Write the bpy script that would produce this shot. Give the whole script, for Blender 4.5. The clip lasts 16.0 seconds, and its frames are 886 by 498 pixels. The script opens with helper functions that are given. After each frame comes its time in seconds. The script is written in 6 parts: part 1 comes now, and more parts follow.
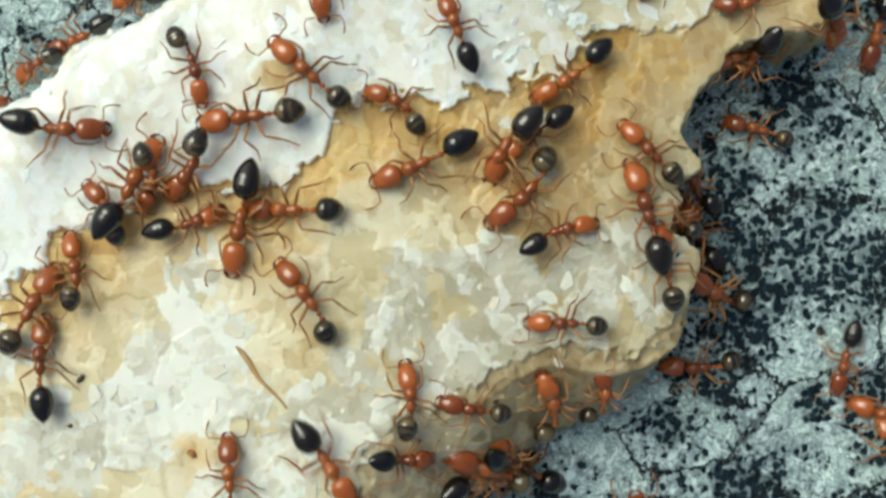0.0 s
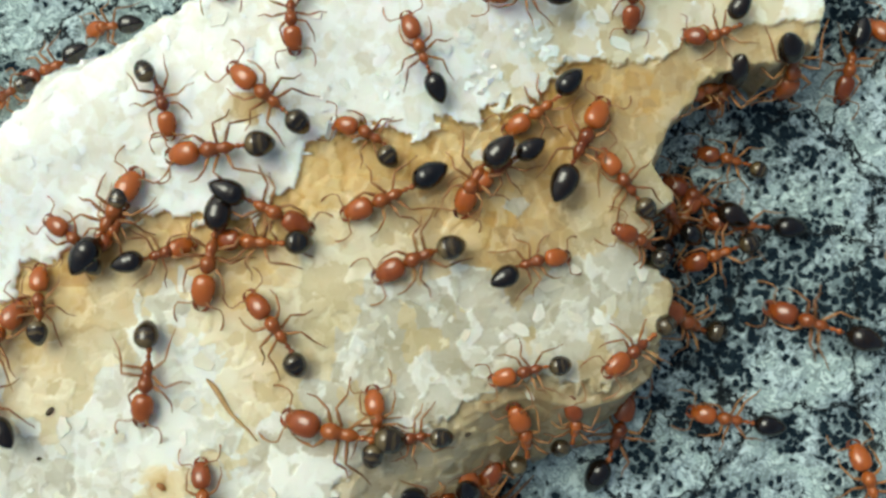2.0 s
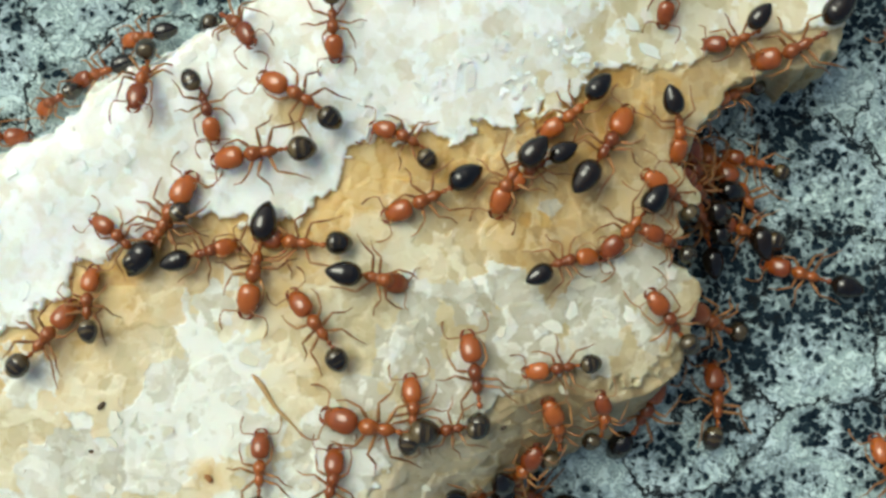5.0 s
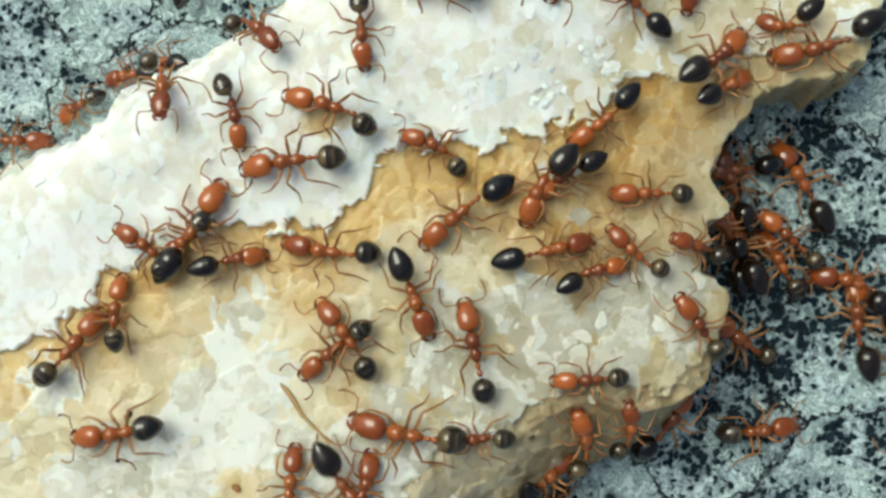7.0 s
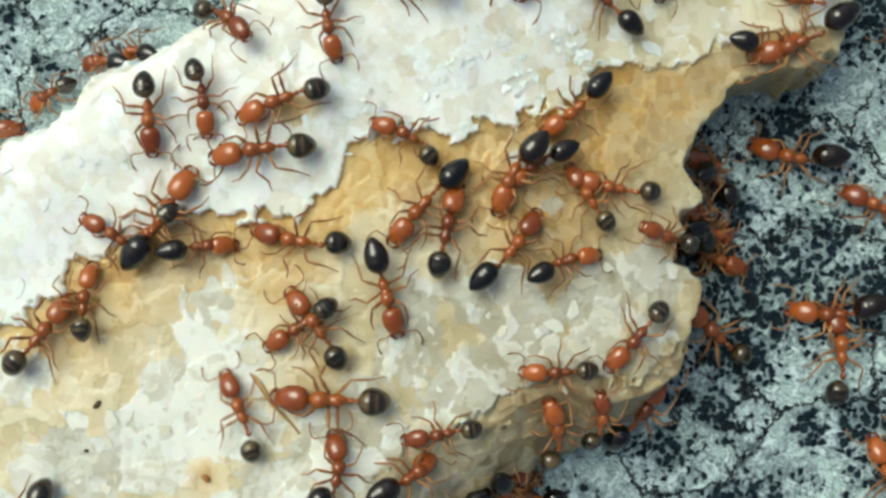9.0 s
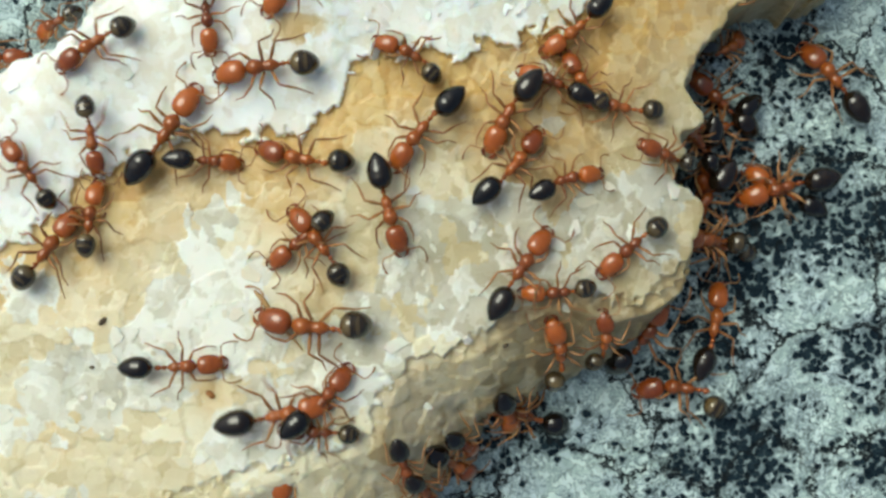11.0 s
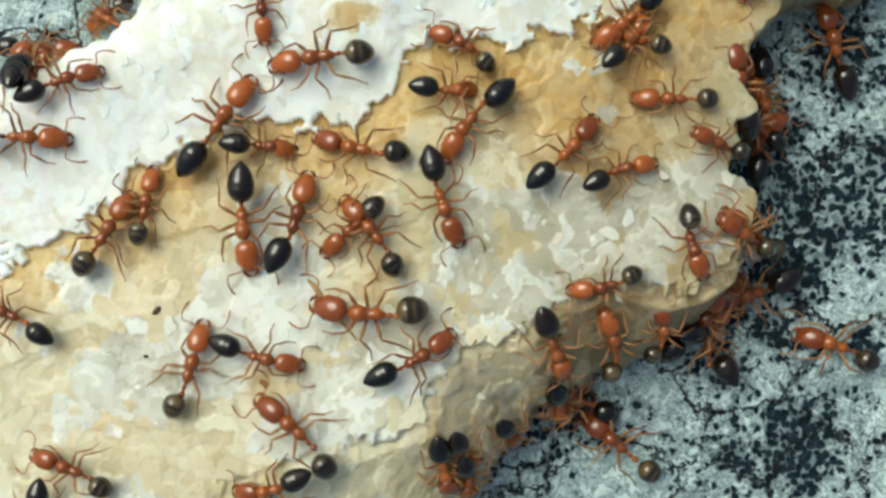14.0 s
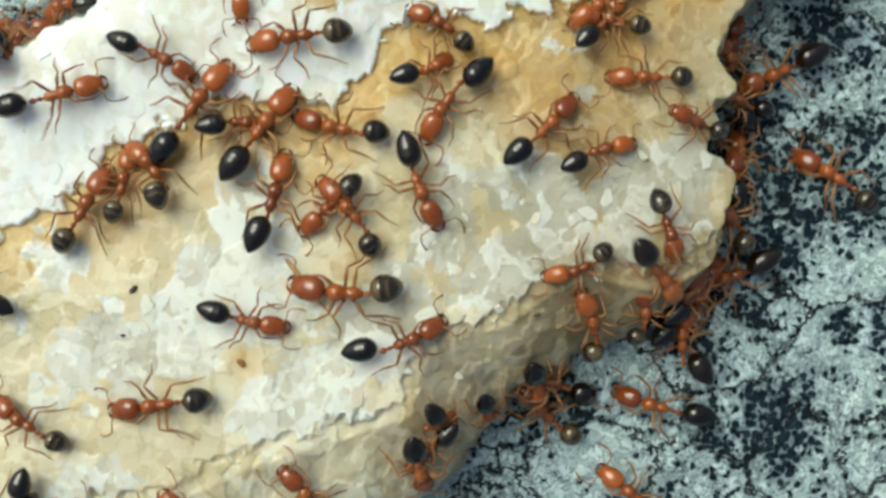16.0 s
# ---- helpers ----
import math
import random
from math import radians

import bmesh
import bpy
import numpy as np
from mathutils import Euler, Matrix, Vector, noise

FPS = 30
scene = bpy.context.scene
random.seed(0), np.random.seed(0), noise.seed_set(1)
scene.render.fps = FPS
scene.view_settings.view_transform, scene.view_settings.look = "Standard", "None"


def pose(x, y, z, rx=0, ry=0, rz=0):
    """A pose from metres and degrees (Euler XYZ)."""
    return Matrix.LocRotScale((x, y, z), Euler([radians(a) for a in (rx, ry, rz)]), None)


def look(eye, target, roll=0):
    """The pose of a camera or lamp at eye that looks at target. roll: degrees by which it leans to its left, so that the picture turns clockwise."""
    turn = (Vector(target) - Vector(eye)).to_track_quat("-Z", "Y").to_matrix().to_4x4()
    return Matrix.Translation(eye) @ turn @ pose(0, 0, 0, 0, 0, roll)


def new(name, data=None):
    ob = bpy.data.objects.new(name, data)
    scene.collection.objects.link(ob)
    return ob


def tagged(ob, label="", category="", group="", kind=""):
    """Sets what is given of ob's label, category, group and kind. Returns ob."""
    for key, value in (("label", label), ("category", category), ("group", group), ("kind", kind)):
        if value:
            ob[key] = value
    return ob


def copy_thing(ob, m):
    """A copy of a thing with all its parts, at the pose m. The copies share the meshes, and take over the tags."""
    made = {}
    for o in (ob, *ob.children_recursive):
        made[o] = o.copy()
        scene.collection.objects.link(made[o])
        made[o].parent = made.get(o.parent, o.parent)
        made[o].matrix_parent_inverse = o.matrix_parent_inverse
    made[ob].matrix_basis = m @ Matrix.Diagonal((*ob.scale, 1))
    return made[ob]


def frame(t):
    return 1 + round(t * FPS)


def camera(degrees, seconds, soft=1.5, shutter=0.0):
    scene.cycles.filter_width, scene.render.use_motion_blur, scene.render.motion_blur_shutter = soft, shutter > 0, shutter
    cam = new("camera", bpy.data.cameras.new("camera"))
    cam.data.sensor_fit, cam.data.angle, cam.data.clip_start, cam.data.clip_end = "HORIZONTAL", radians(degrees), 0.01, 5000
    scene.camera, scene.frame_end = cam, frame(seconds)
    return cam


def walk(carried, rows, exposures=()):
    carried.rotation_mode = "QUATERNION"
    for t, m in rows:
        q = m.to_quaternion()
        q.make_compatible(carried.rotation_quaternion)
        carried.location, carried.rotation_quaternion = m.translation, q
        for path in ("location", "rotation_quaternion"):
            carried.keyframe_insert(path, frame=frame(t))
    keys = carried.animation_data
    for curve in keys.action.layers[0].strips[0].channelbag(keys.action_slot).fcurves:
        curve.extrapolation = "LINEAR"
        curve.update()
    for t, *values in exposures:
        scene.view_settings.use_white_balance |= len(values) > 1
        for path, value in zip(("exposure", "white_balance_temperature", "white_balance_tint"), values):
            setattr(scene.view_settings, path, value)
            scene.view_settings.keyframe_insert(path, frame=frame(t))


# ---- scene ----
MM = 0.001

# the hand-held camera, looking down on the food from about 36 mm; millimetres and degrees
cam = camera(40, 16.0, soft=2.8, shutter=0.4)
walk(cam, [(t, pose(x * MM, y * MM, z * MM, rx, ry, rz)) for t, x, y, z, rx, ry, rz in (
    (0, 0.431, 0.420, 40.271, 0.01, 0.85, -0.10),
    (0.5, 0.769, 1.582, 40.354, 0.21, 0.77, 0.08),
    (1, 1.157, 1.025, 40.240, 0.62, 0.42, -0.02),
    (1.5, 1.169, 0.873, 40.201, 0.43, 0.60, -0.01),
    (2, 1.073, 1.026, 40.174, 0.56, 0.54, -0.00),
    (2.5, 1.069, 1.266, 40.203, 0.94, 0.56, 0.01),
    (3, 1.150, 0.750, 40.171, 0.46, 0.65, 0.03),
    (3.5, 1.005, 0.131, 40.165, 0.54, 0.71, 0.10),
    (4, 0.918, 0.401, 40.328, 0.39, 0.80, 0.06),
    (4.5, 0.713, 0.359, 40.540, 0.33, 0.47, 0.01),
    (5, 0.164, 0.852, 41.518, 0.80, 0.83, -0.10),
    (5.2, -0.336, 0.952, 41.518, 0.80, 0.83, -0.10),
    (7.3, -1.123, 1.294, 41.389, 0.72, 0.18, 0.06),
    (7.5, -0.773, 1.654, 41.389, 0.72, 0.18, 0.06),
    (8, -0.918, 1.262, 41.313, 0.41, 0.05, 0.07),
    (8.5, -0.829, 0.942, 41.249, 0.18, 0.15, 0.08),
    (9, -0.547, 1.043, 41.212, 0.43, -0.24, 0.14),
    (9.5, -0.383, 0.859, 41.153, 0.38, -0.30, 0.22),
    (10, -0.074, 0.210, 41.311, 0.39, 0.31, 0.08),
    (10.2, -0.224, -0.390, 41.311, 0.39, 0.31, 0.08),
    (12.3, -0.021, -1.814, 41.636, 0.72, 0.57, 0.12),
    (12.5, 0.029, -1.514, 41.636, 0.72, 0.57, 0.12),
    (13, 0.115, -0.896, 41.595, 0.44, 0.72, 0.24),
    (13.5, -0.530, -1.576, 41.557, 1.29, 0.66, -0.02),
    (14, -1.347, -1.895, 41.358, 0.64, 1.13, 0.10),
    (14.5, -0.840, -1.974, 41.264, 0.52, 0.79, 0.11),
    (15, -0.649, -2.014, 41.225, 0.21, 0.79, 0.18),
    (15.5, -1.117, -3.256, 41.105, -0.12, 0.83, 0.07),
    (16, -0.991, -2.161, 41.281, 0.09, 0.65, 0.19),
)], exposures=((0, -0.08, 6350, -8), (16, -0.08, 6350, -8)))

# ---- light: open sky with thin cloud, a veiled sun high up, a little to the left ----
world = bpy.data.worlds.new("sky")
scene.world = world
world.use_nodes = True
sky = world.node_tree.nodes.new("ShaderNodeTexSky")
sky.sky_type, sky.sun_disc = "NISHITA", False
sky.sun_elevation, sky.sun_rotation = radians(57), radians(-48)
sky.air_density, sky.dust_density, sky.ozone_density = 0.6, 6.0, 0.5
background = world.node_tree.nodes["Background"]
background.inputs["Strength"].default_value = 0.14
world.node_tree.links.new(sky.outputs["Color"], background.inputs["Color"])
sun_data = bpy.data.lights.new("sun", "SUN")
sun_data.energy, sun_data.angle, sun_data.color = 1.5, radians(40), (1.0, 0.97, 0.90)
sun = new("sun", sun_data)
sun.matrix_world = look((-0.057, 0.051, 0.118), (0, 0, 0))


# ---- materials ----
def material(name):
    mat = bpy.data.materials.new(name)
    mat.use_nodes = True
    return mat, mat.node_tree.nodes, mat.node_tree.links, mat.node_tree.nodes["Principled BSDF"]


def coords(nodes, links):
    """Object coordinates in millimetres."""
    tex = nodes.new("ShaderNodeTexCoord")
    scale = nodes.new("ShaderNodeVectorMath")
    scale.operation = "SCALE"
    scale.inputs["Scale"].default_value = 1000
    links.new(tex.outputs["Object"], scale.inputs[0])
    return scale.outputs[0]


def tex_noise(nodes, links, vec, scale, detail=4.0, rough=0.55, distort=0.0):
    n = nodes.new("ShaderNodeTexNoise")
    n.inputs["Scale"].default_value, n.inputs["Detail"].default_value = scale, detail
    n.inputs["Roughness"].default_value, n.inputs["Distortion"].default_value = rough, distort
    links.new(vec, n.inputs["Vector"])
    return n.outputs["Fac"]


def ramp(nodes, links, fac, stops):
    r = nodes.new("ShaderNodeValToRGB")
    while len(r.color_ramp.elements) < len(stops):
        r.color_ramp.elements.new(0.5)
    for e, (at, col) in zip(r.color_ramp.elements, stops):
        e.position = at
        e.color = (*col, 1) if isinstance(col, tuple) else (col, col, col, 1)
    links.new(fac, r.inputs["Fac"])
    return r.outputs["Color"]


def mixed(nodes, links, fac, a, b, kind="MIX"):
    m = nodes.new("ShaderNodeMix")
    m.data_type, m.blend_type = "RGBA", kind
    for value, socket in ((fac, m.inputs["Factor"]), (a, m.inputs["A"]), (b, m.inputs["B"])):
        if isinstance(value, (int, float)):
            socket.default_value = value
        elif isinstance(value, tuple):
            socket.default_value = (*value, 1)
        else:
            links.new(value, socket)
    return m.outputs["Result"]


def maths(nodes, links, op, a, b=0.0, c=0.0):
    m = nodes.new("ShaderNodeMath")
    m.operation = op
    for value, socket in zip((a, b, c), m.inputs):
        if isinstance(value, (int, float)):
            socket.default_value = value
        else:
            links.new(value, socket)
    return m.outputs[0]


def bumped(nodes, links, bsdf, height, dist, strength=1.0):
    b = nodes.new("ShaderNodeBump")
    b.inputs["Distance"].default_value, b.inputs["Strength"].default_value = dist, strength
    links.new(height, b.inputs["Height"])
    links.new(b.outputs["Normal"], bsdf.inputs["Normal"])


def chitin(name, dark, light, rough, sss=0.0, grain=14.0, coat=0.0, shine=0.35):
    mat, nodes, links, bsdf = material(name)
    vec = coords(nodes, links)
    info = nodes.new("ShaderNodeObjectInfo")
    fac = maths(nodes, links, "MULTIPLY_ADD", info.outputs["Random"], 0.55,
                maths(nodes, links, "MULTIPLY", tex_noise(nodes, links, vec, 2.6, 4), 0.55))
    links.new(ramp(nodes, links, fac, [(0.2, dark), (0.8, light)]), bsdf.inputs["Base Color"])
    bsdf.inputs["Roughness"].default_value = rough
    bsdf.inputs["Specular IOR Level"].default_value = shine
    bsdf.inputs["Coat Weight"].default_value, bsdf.inputs["Coat Roughness"].default_value, bsdf.inputs["Coat IOR"].default_value = coat, 0.05, 1.65
    if sss:
        bsdf.inputs["Subsurface Weight"].default_value = sss
        bsdf.inputs["Subsurface Radius"].default_value = (1.0, 0.35, 0.12)
        bsdf.inputs["Subsurface Scale"].default_value = 0.25 * MM
    bumped(nodes, links, bsdf, tex_noise(nodes, links, vec, grain, 3), 0.012 * MM, 0.6)
    return mat


def tergites(name, membrane, dark, light):
    """The banded back of a full gaster: olive-brown plates with darker hind rims and thin pale seams."""
    mat, nodes, links, bsdf = material(name)
    vec = coords(nodes, links)
    info = nodes.new("ShaderNodeObjectInfo")
    split = nodes.new("ShaderNodeSeparateXYZ")
    links.new(vec, split.inputs[0])
    blot = tex_noise(nodes, links, vec, 4.0, 3)
    along = maths(nodes, links, "MULTIPLY_ADD", split.outputs["X"], -1.28,
                  maths(nodes, links, "MULTIPLY", maths(nodes, links, "SUBTRACT", blot, 0.5), 0.12))
    band = ramp(nodes, links, along, [(0.0, 0.15), (0.12, 0.75), (0.34, 0.95), (0.42, 0.05), (0.56, 0.12), (0.64, 0.65), (0.72, 0.05), (1.0, 0.0)])
    across = maths(nodes, links, "MULTIPLY", split.outputs["Y"], split.outputs["Y"])
    middle = ramp(nodes, links, across, [(0.012, 1.0), (0.075, 0.12)])
    plate = mixed(nodes, links, info.outputs["Random"], dark, light)
    fac = maths(nodes, links, "MULTIPLY", maths(nodes, links, "MULTIPLY", band, middle), maths(nodes, links, "MULTIPLY_ADD", info.outputs["Random"], 0.75, 0.2))
    links.new(mixed(nodes, links, fac, plate, membrane), bsdf.inputs["Base Color"])
    bsdf.inputs["Roughness"].default_value = 0.22
    bsdf.inputs["Specular IOR Level"].default_value = 0.1
    bsdf.inputs["Coat Weight"].default_value, bsdf.inputs["Coat Roughness"].default_value, bsdf.inputs["Coat IOR"].default_value = 0.9, 0.06, 1.65
    bumped(nodes, links, bsdf, tex_noise(nodes, links, vec, 9.0, 3), 0.01 * MM, 0.5)
    return mat


ORANGE = chitin("orange_chitin", (0.145, 0.026, 0.0045), (0.37, 0.092, 0.014), 0.30, sss=0.12, coat=0.8, shine=0.1)
RUST = chitin("rust_chitin", (0.135, 0.028, 0.0055), (0.33, 0.089, 0.015), 0.32, sss=0.10, coat=0.7, shine=0.1)
BLACK = chitin("black_chitin", (0.003, 0.002, 0.0015), (0.010, 0.005, 0.002), 0.22, grain=5.0, coat=0.8, shine=0.08)
BROWN = tergites("brown_chitin", (0.150, 0.105, 0.042), (0.006, 0.004, 0.002), (0.022, 0.013, 0.006))
LEG = chitin("leg_chitin", (0.18, 0.074, 0.025), (0.35, 0.175, 0.068), 0.4, sss=0.2)
FEELER = chitin("feeler_chitin", (0.20, 0.083, 0.030), (0.34, 0.17, 0.068), 0.4, sss=0.2)
EYE = chitin("eye_black", (0.006, 0.005, 0.005), (0.015, 0.012, 0.01), 0.15)
JAW = chitin("jaw_chitin", (0.11, 0.020, 0.005), (0.22, 0.050, 0.011), 0.3)


def food_material(name):
    mat, nodes, links, bsdf = material(name)
    vec = coords(nodes, links)
    stain = nodes.new("ShaderNodeAttribute")
    stain.attribute_name = "stain"
    sep = nodes.new("ShaderNodeSeparateColor")
    links.new(stain.outputs["Color"], sep.inputs[0])
    mottle = tex_noise(nodes, links, vec, 0.9, 6, 0.62, 0.5)
    grain = tex_noise(nodes, links, vec, 5.5, 5, 0.6)
    cell = nodes.new("ShaderNodeTexVoronoi")
    cell.inputs["Scale"].default_value = 2.6
    shove = nodes.new("ShaderNodeTexNoise")
    shove.inputs["Scale"].default_value, shove.inputs["Detail"].default_value = 1.6, 4
    links.new(vec, shove.inputs["Vector"])
    moved = nodes.new("ShaderNodeVectorMath")
    moved.operation = "MULTIPLY_ADD"
    moved.inputs[1].default_value = (0.9, 0.9, 0.9)
    links.new(shove.outputs["Color"], moved.inputs[0])
    links.new(vec, moved.inputs[2])
    links.new(moved.outputs[0], cell.inputs["Vector"])
    cells = nodes.new("ShaderNodeSeparateColor")
    links.new(cell.outputs["Color"], cells.inputs[0])
    # each flaked layer has a tone of its own
    tone = maths(nodes, links, "MULTIPLY_ADD", mottle, 0.45, maths(nodes, links, "MULTIPLY_ADD", sep.outputs["Blue"], 0.55, maths(nodes, links, "MULTIPLY_ADD", cells.outputs["Blue"], 0.22, -0.11)))
    cream = ramp(nodes, links, tone, [(0.15, (0.46, 0.385, 0.210)), (0.4, (0.59, 0.525, 0.340)), (0.7, (0.72, 0.68, 0.520))])
    white = ramp(nodes, links, tone, [(0.22, (0.66, 0.63, 0.51)), (0.45, (0.76, 0.76, 0.69)), (0.75, (0.87, 0.90, 0.89))])
    amber = ramp(nodes, links, tone, [(0.2, (0.46, 0.265, 0.062)), (0.5, (0.56, 0.370, 0.120)), (0.75, (0.63, 0.475, 0.21))])
    white_fac = maths(nodes, links, "ADD", sep.outputs["Green"],
                      maths(nodes, links, "MULTIPLY", maths(nodes, links, "SUBTRACT", cells.outputs["Red"], 0.5), 0.22))
    amber_fac = maths(nodes, links, "ADD", sep.outputs["Red"],
                      maths(nodes, links, "MULTIPLY", maths(nodes, links, "SUBTRACT", mottle, 0.5), 0.7))
    wf = ramp(nodes, links, white_fac, [(0.44, 0.0), (0.54, 1.0)])
    af = ramp(nodes, links, amber_fac, [(0.06, 0.0), (0.62, 1.0)])
    pale = ramp(nodes, links, tone, [(0.15, (0.40, 0.370, 0.265)), (0.4, (0.54, 0.53, 0.44)), (0.7, (0.75, 0.765, 0.715))])
    patchy = ramp(nodes, links, maths(nodes, links, "MULTIPLY_ADD", maths(nodes, links, "SUBTRACT", cells.outputs["Red"], 0.5), 0.5, stain.outputs["Alpha"]), [(0.38, 0.0), (0.60, 0.95)])
    col = mixed(nodes, links, wf, mixed(nodes, links, patchy, mixed(nodes, links, af, cream, amber), pale), white)
    # tan-brown of the slope and right-hand side, with their shade mixed into it
    shaded = nodes.new("ShaderNodeAttribute")
    shaded.attribute_name = "shaded"
    shade_fac = ramp(nodes, links, maths(nodes, links, "MULTIPLY_ADD", maths(nodes, links, "SUBTRACT", cells.outputs["Red"], 0.5), 0.35, shaded.outputs["Fac"]), [(0.15, 0.0), (0.85, 0.9)])
    shade_tan = ramp(nodes, links, tone, [(0.15, (0.23, 0.155, 0.068)), (0.4, (0.37, 0.285, 0.155)), (0.65, (0.49, 0.425, 0.29))])
    col = mixed(nodes, links, shade_fac, col, shade_tan)
    links.new(col, bsdf.inputs["Base Color"])
    bsdf.inputs["Roughness"].default_value = 0.42
    bsdf.inputs["Subsurface Weight"].default_value = 0.5
    bsdf.inputs["Subsurface Radius"].default_value = (1.0, 0.7, 0.4)
    bsdf.inputs["Subsurface Scale"].default_value = 0.55 * MM
    fine = maths(nodes, links, "ADD", grain, maths(nodes, links, "MULTIPLY", tex_noise(nodes, links, vec, 18, 3), 0.4))
    fine = maths(nodes, links, "MULTIPLY_ADD", cells.outputs["Green"], 0.15, fine)
    bumped(nodes, links, bsdf, fine, 0.018 * MM, 0.5)
    return mat


def flake_material(name, low, mid, high):
    mat, nodes, links, bsdf = material(name)
    vec = coords(nodes, links)
    info = nodes.new("ShaderNodeObjectInfo")
    grain = tex_noise(nodes, links, vec, 6, 4)
    tone = ramp(nodes, links, info.outputs["Random"], [(0.0, low), (0.5, mid), (1.0, high)])
    links.new(mixed(nodes, links, 0.25, tone, ramp(nodes, links, grain, [(0.3, 0.62), (0.7, 0.95)]), "MULTIPLY"), bsdf.inputs["Base Color"])
    bsdf.inputs["Roughness"].default_value = 0.4
    bsdf.inputs["Subsurface Weight"].default_value = 0.2
    bsdf.inputs["Subsurface Scale"].default_value = 0.2 * MM
    bumped(nodes, links, bsdf, grain, 0.04 * MM, 0.7)
    return mat


def bark_material():
    mat, nodes, links, bsdf = material("lichen_bark")
    vec = coords(nodes, links)
    patch = nodes.new("ShaderNodeAttribute")
    patch.attribute_name = "patch"
    sep = nodes.new("ShaderNodeSeparateColor")
    links.new(patch.outputs["Color"], sep.inputs[0])
    warp = tex_noise(nodes, links, vec, 0.55, 4, 0.6, 0.6)
    fine = tex_noise(nodes, links, vec, 1.6, 4, 0.6, 0.5)
    tiny = tex_noise(nodes, links, vec, 3.4, 3, 0.5, 0.6)
    push = nodes.new("ShaderNodeTexNoise")
    push.inputs["Scale"].default_value, push.inputs["Detail"].default_value = 3.0, 3
    links.new(vec, push.inputs["Vector"])
    away = nodes.new("ShaderNodeVectorMath")
    away.operation = "MULTIPLY_ADD"
    away.inputs[1].default_value = (0.24, 0.24, 0.24)
    links.new(push.outputs["Color"], away.inputs[0])
    links.new(vec, away.inputs[2])

    def blobs(scale, spread, reach):
        """Rounded black grains, thick where the growth is, with a pale net between them."""
        grain = nodes.new("ShaderNodeTexVoronoi")
        grain.inputs["Scale"].default_value = scale
        links.new(away.outputs[0], grain.inputs["Vector"])
        own = nodes.new("ShaderNodeSeparateColor")
        links.new(grain.outputs["Color"], own.inputs[0])
        field = maths(nodes, links, "MULTIPLY_ADD", maths(nodes, links, "SUBTRACT", warp, 0.5), 1.7, sep.outputs["Red"])
        field = maths(nodes, links, "MULTIPLY_ADD", maths(nodes, links, "SUBTRACT", fine, 0.5), 1.1, field)
        field = maths(nodes, links, "MULTIPLY_ADD", maths(nodes, links, "SUBTRACT", own.outputs["Red"], 0.5), spread, field)
        frayed = maths(nodes, links, "MULTIPLY_ADD", maths(nodes, links, "SUBTRACT", tiny, 0.5), 0.55, grain.outputs["Distance"])
        swell = maths(nodes, links, "MAXIMUM", maths(nodes, links, "SUBTRACT", field, 0.5), 0.0)
        frayed = maths(nodes, links, "MULTIPLY_ADD", swell, -0.22, frayed)
        body = ramp(nodes, links, frayed, [(reach - 0.07, 1.0), (reach + 0.07, 0.0)])
        thick = ramp(nodes, links, field, [(0.40, 0.0), (0.47, 1.0)])
        return maths(nodes, links, "MULTIPLY", thick, body), field, thick

    big, field, thick = blobs(4.2, 0.9, 0.53)
    small, _, _ = blobs(8.0, 1.0, 0.47)
    dark = maths(nodes, links, "MAXIMUM", big, maths(nodes, links, "MULTIPLY", small, maths(nodes, links, "MULTIPLY_ADD", thick, -0.35, 0.45)))
    dark = maths(nodes, links, "MAXIMUM", dark, ramp(nodes, links, field, [(1.1, 0.0), (1.6, 0.5)]))
    off = maths(nodes, links, "ABSOLUTE", maths(nodes, links, "SUBTRACT", tex_noise(nodes, links, vec, 3.4, 2.0, 0.5, 0.8), 0.5))
    veins = ramp(nodes, links, off, [(0.0, 0.8), (0.02, 0.65), (0.055, 0.0)])
    pale = ramp(nodes, links, tiny, [(0.34, (0.28, 0.365, 0.365)), (0.47, (0.40, 0.510, 0.505)), (0.60, (0.51, 0.625, 0.615))])
    pale = mixed(nodes, links, ramp(nodes, links, warp, [(0.42, 0.0), (0.6, 0.8)]), pale, (0.45, 0.55, 0.60))
    pale = mixed(nodes, links, ramp(nodes, links, field, [(0.05, 0.0), (0.45, 0.6), (0.9, 1.0)]), pale, (0.165, 0.220, 0.235))
    pale = mixed(nodes, links, veins, pale, (0.13, 0.17, 0.18))
    black = ramp(nodes, links, tiny, [(0.35, (0.004, 0.010, 0.017)), (0.65, (0.017, 0.031, 0.042))])
    col = mixed(nodes, links, dark, pale, black)
    crack = nodes.new("ShaderNodeTexVoronoi")
    crack.feature = "DISTANCE_TO_EDGE"
    crack.inputs["Scale"].default_value = 0.30
    wobble = nodes.new("ShaderNodeTexNoise")
    wobble.inputs["Scale"].default_value, wobble.inputs["Detail"].default_value, wobble.inputs["Roughness"].default_value = 0.6, 6, 0.7
    links.new(vec, wobble.inputs["Vector"])
    bent = nodes.new("ShaderNodeVectorMath")
    bent.operation = "MULTIPLY_ADD"
    bent.inputs[1].default_value = (3.2, 3.2, 3.2)
    links.new(wobble.outputs["Color"], bent.inputs[0])
    links.new(vec, bent.inputs[2])
    links.new(bent.outputs[0], crack.inputs["Vector"])
    line = ramp(nodes, links, crack.outputs["Distance"], [(0.0, 1.0), (0.014, 0.9), (0.030, 0.0)])
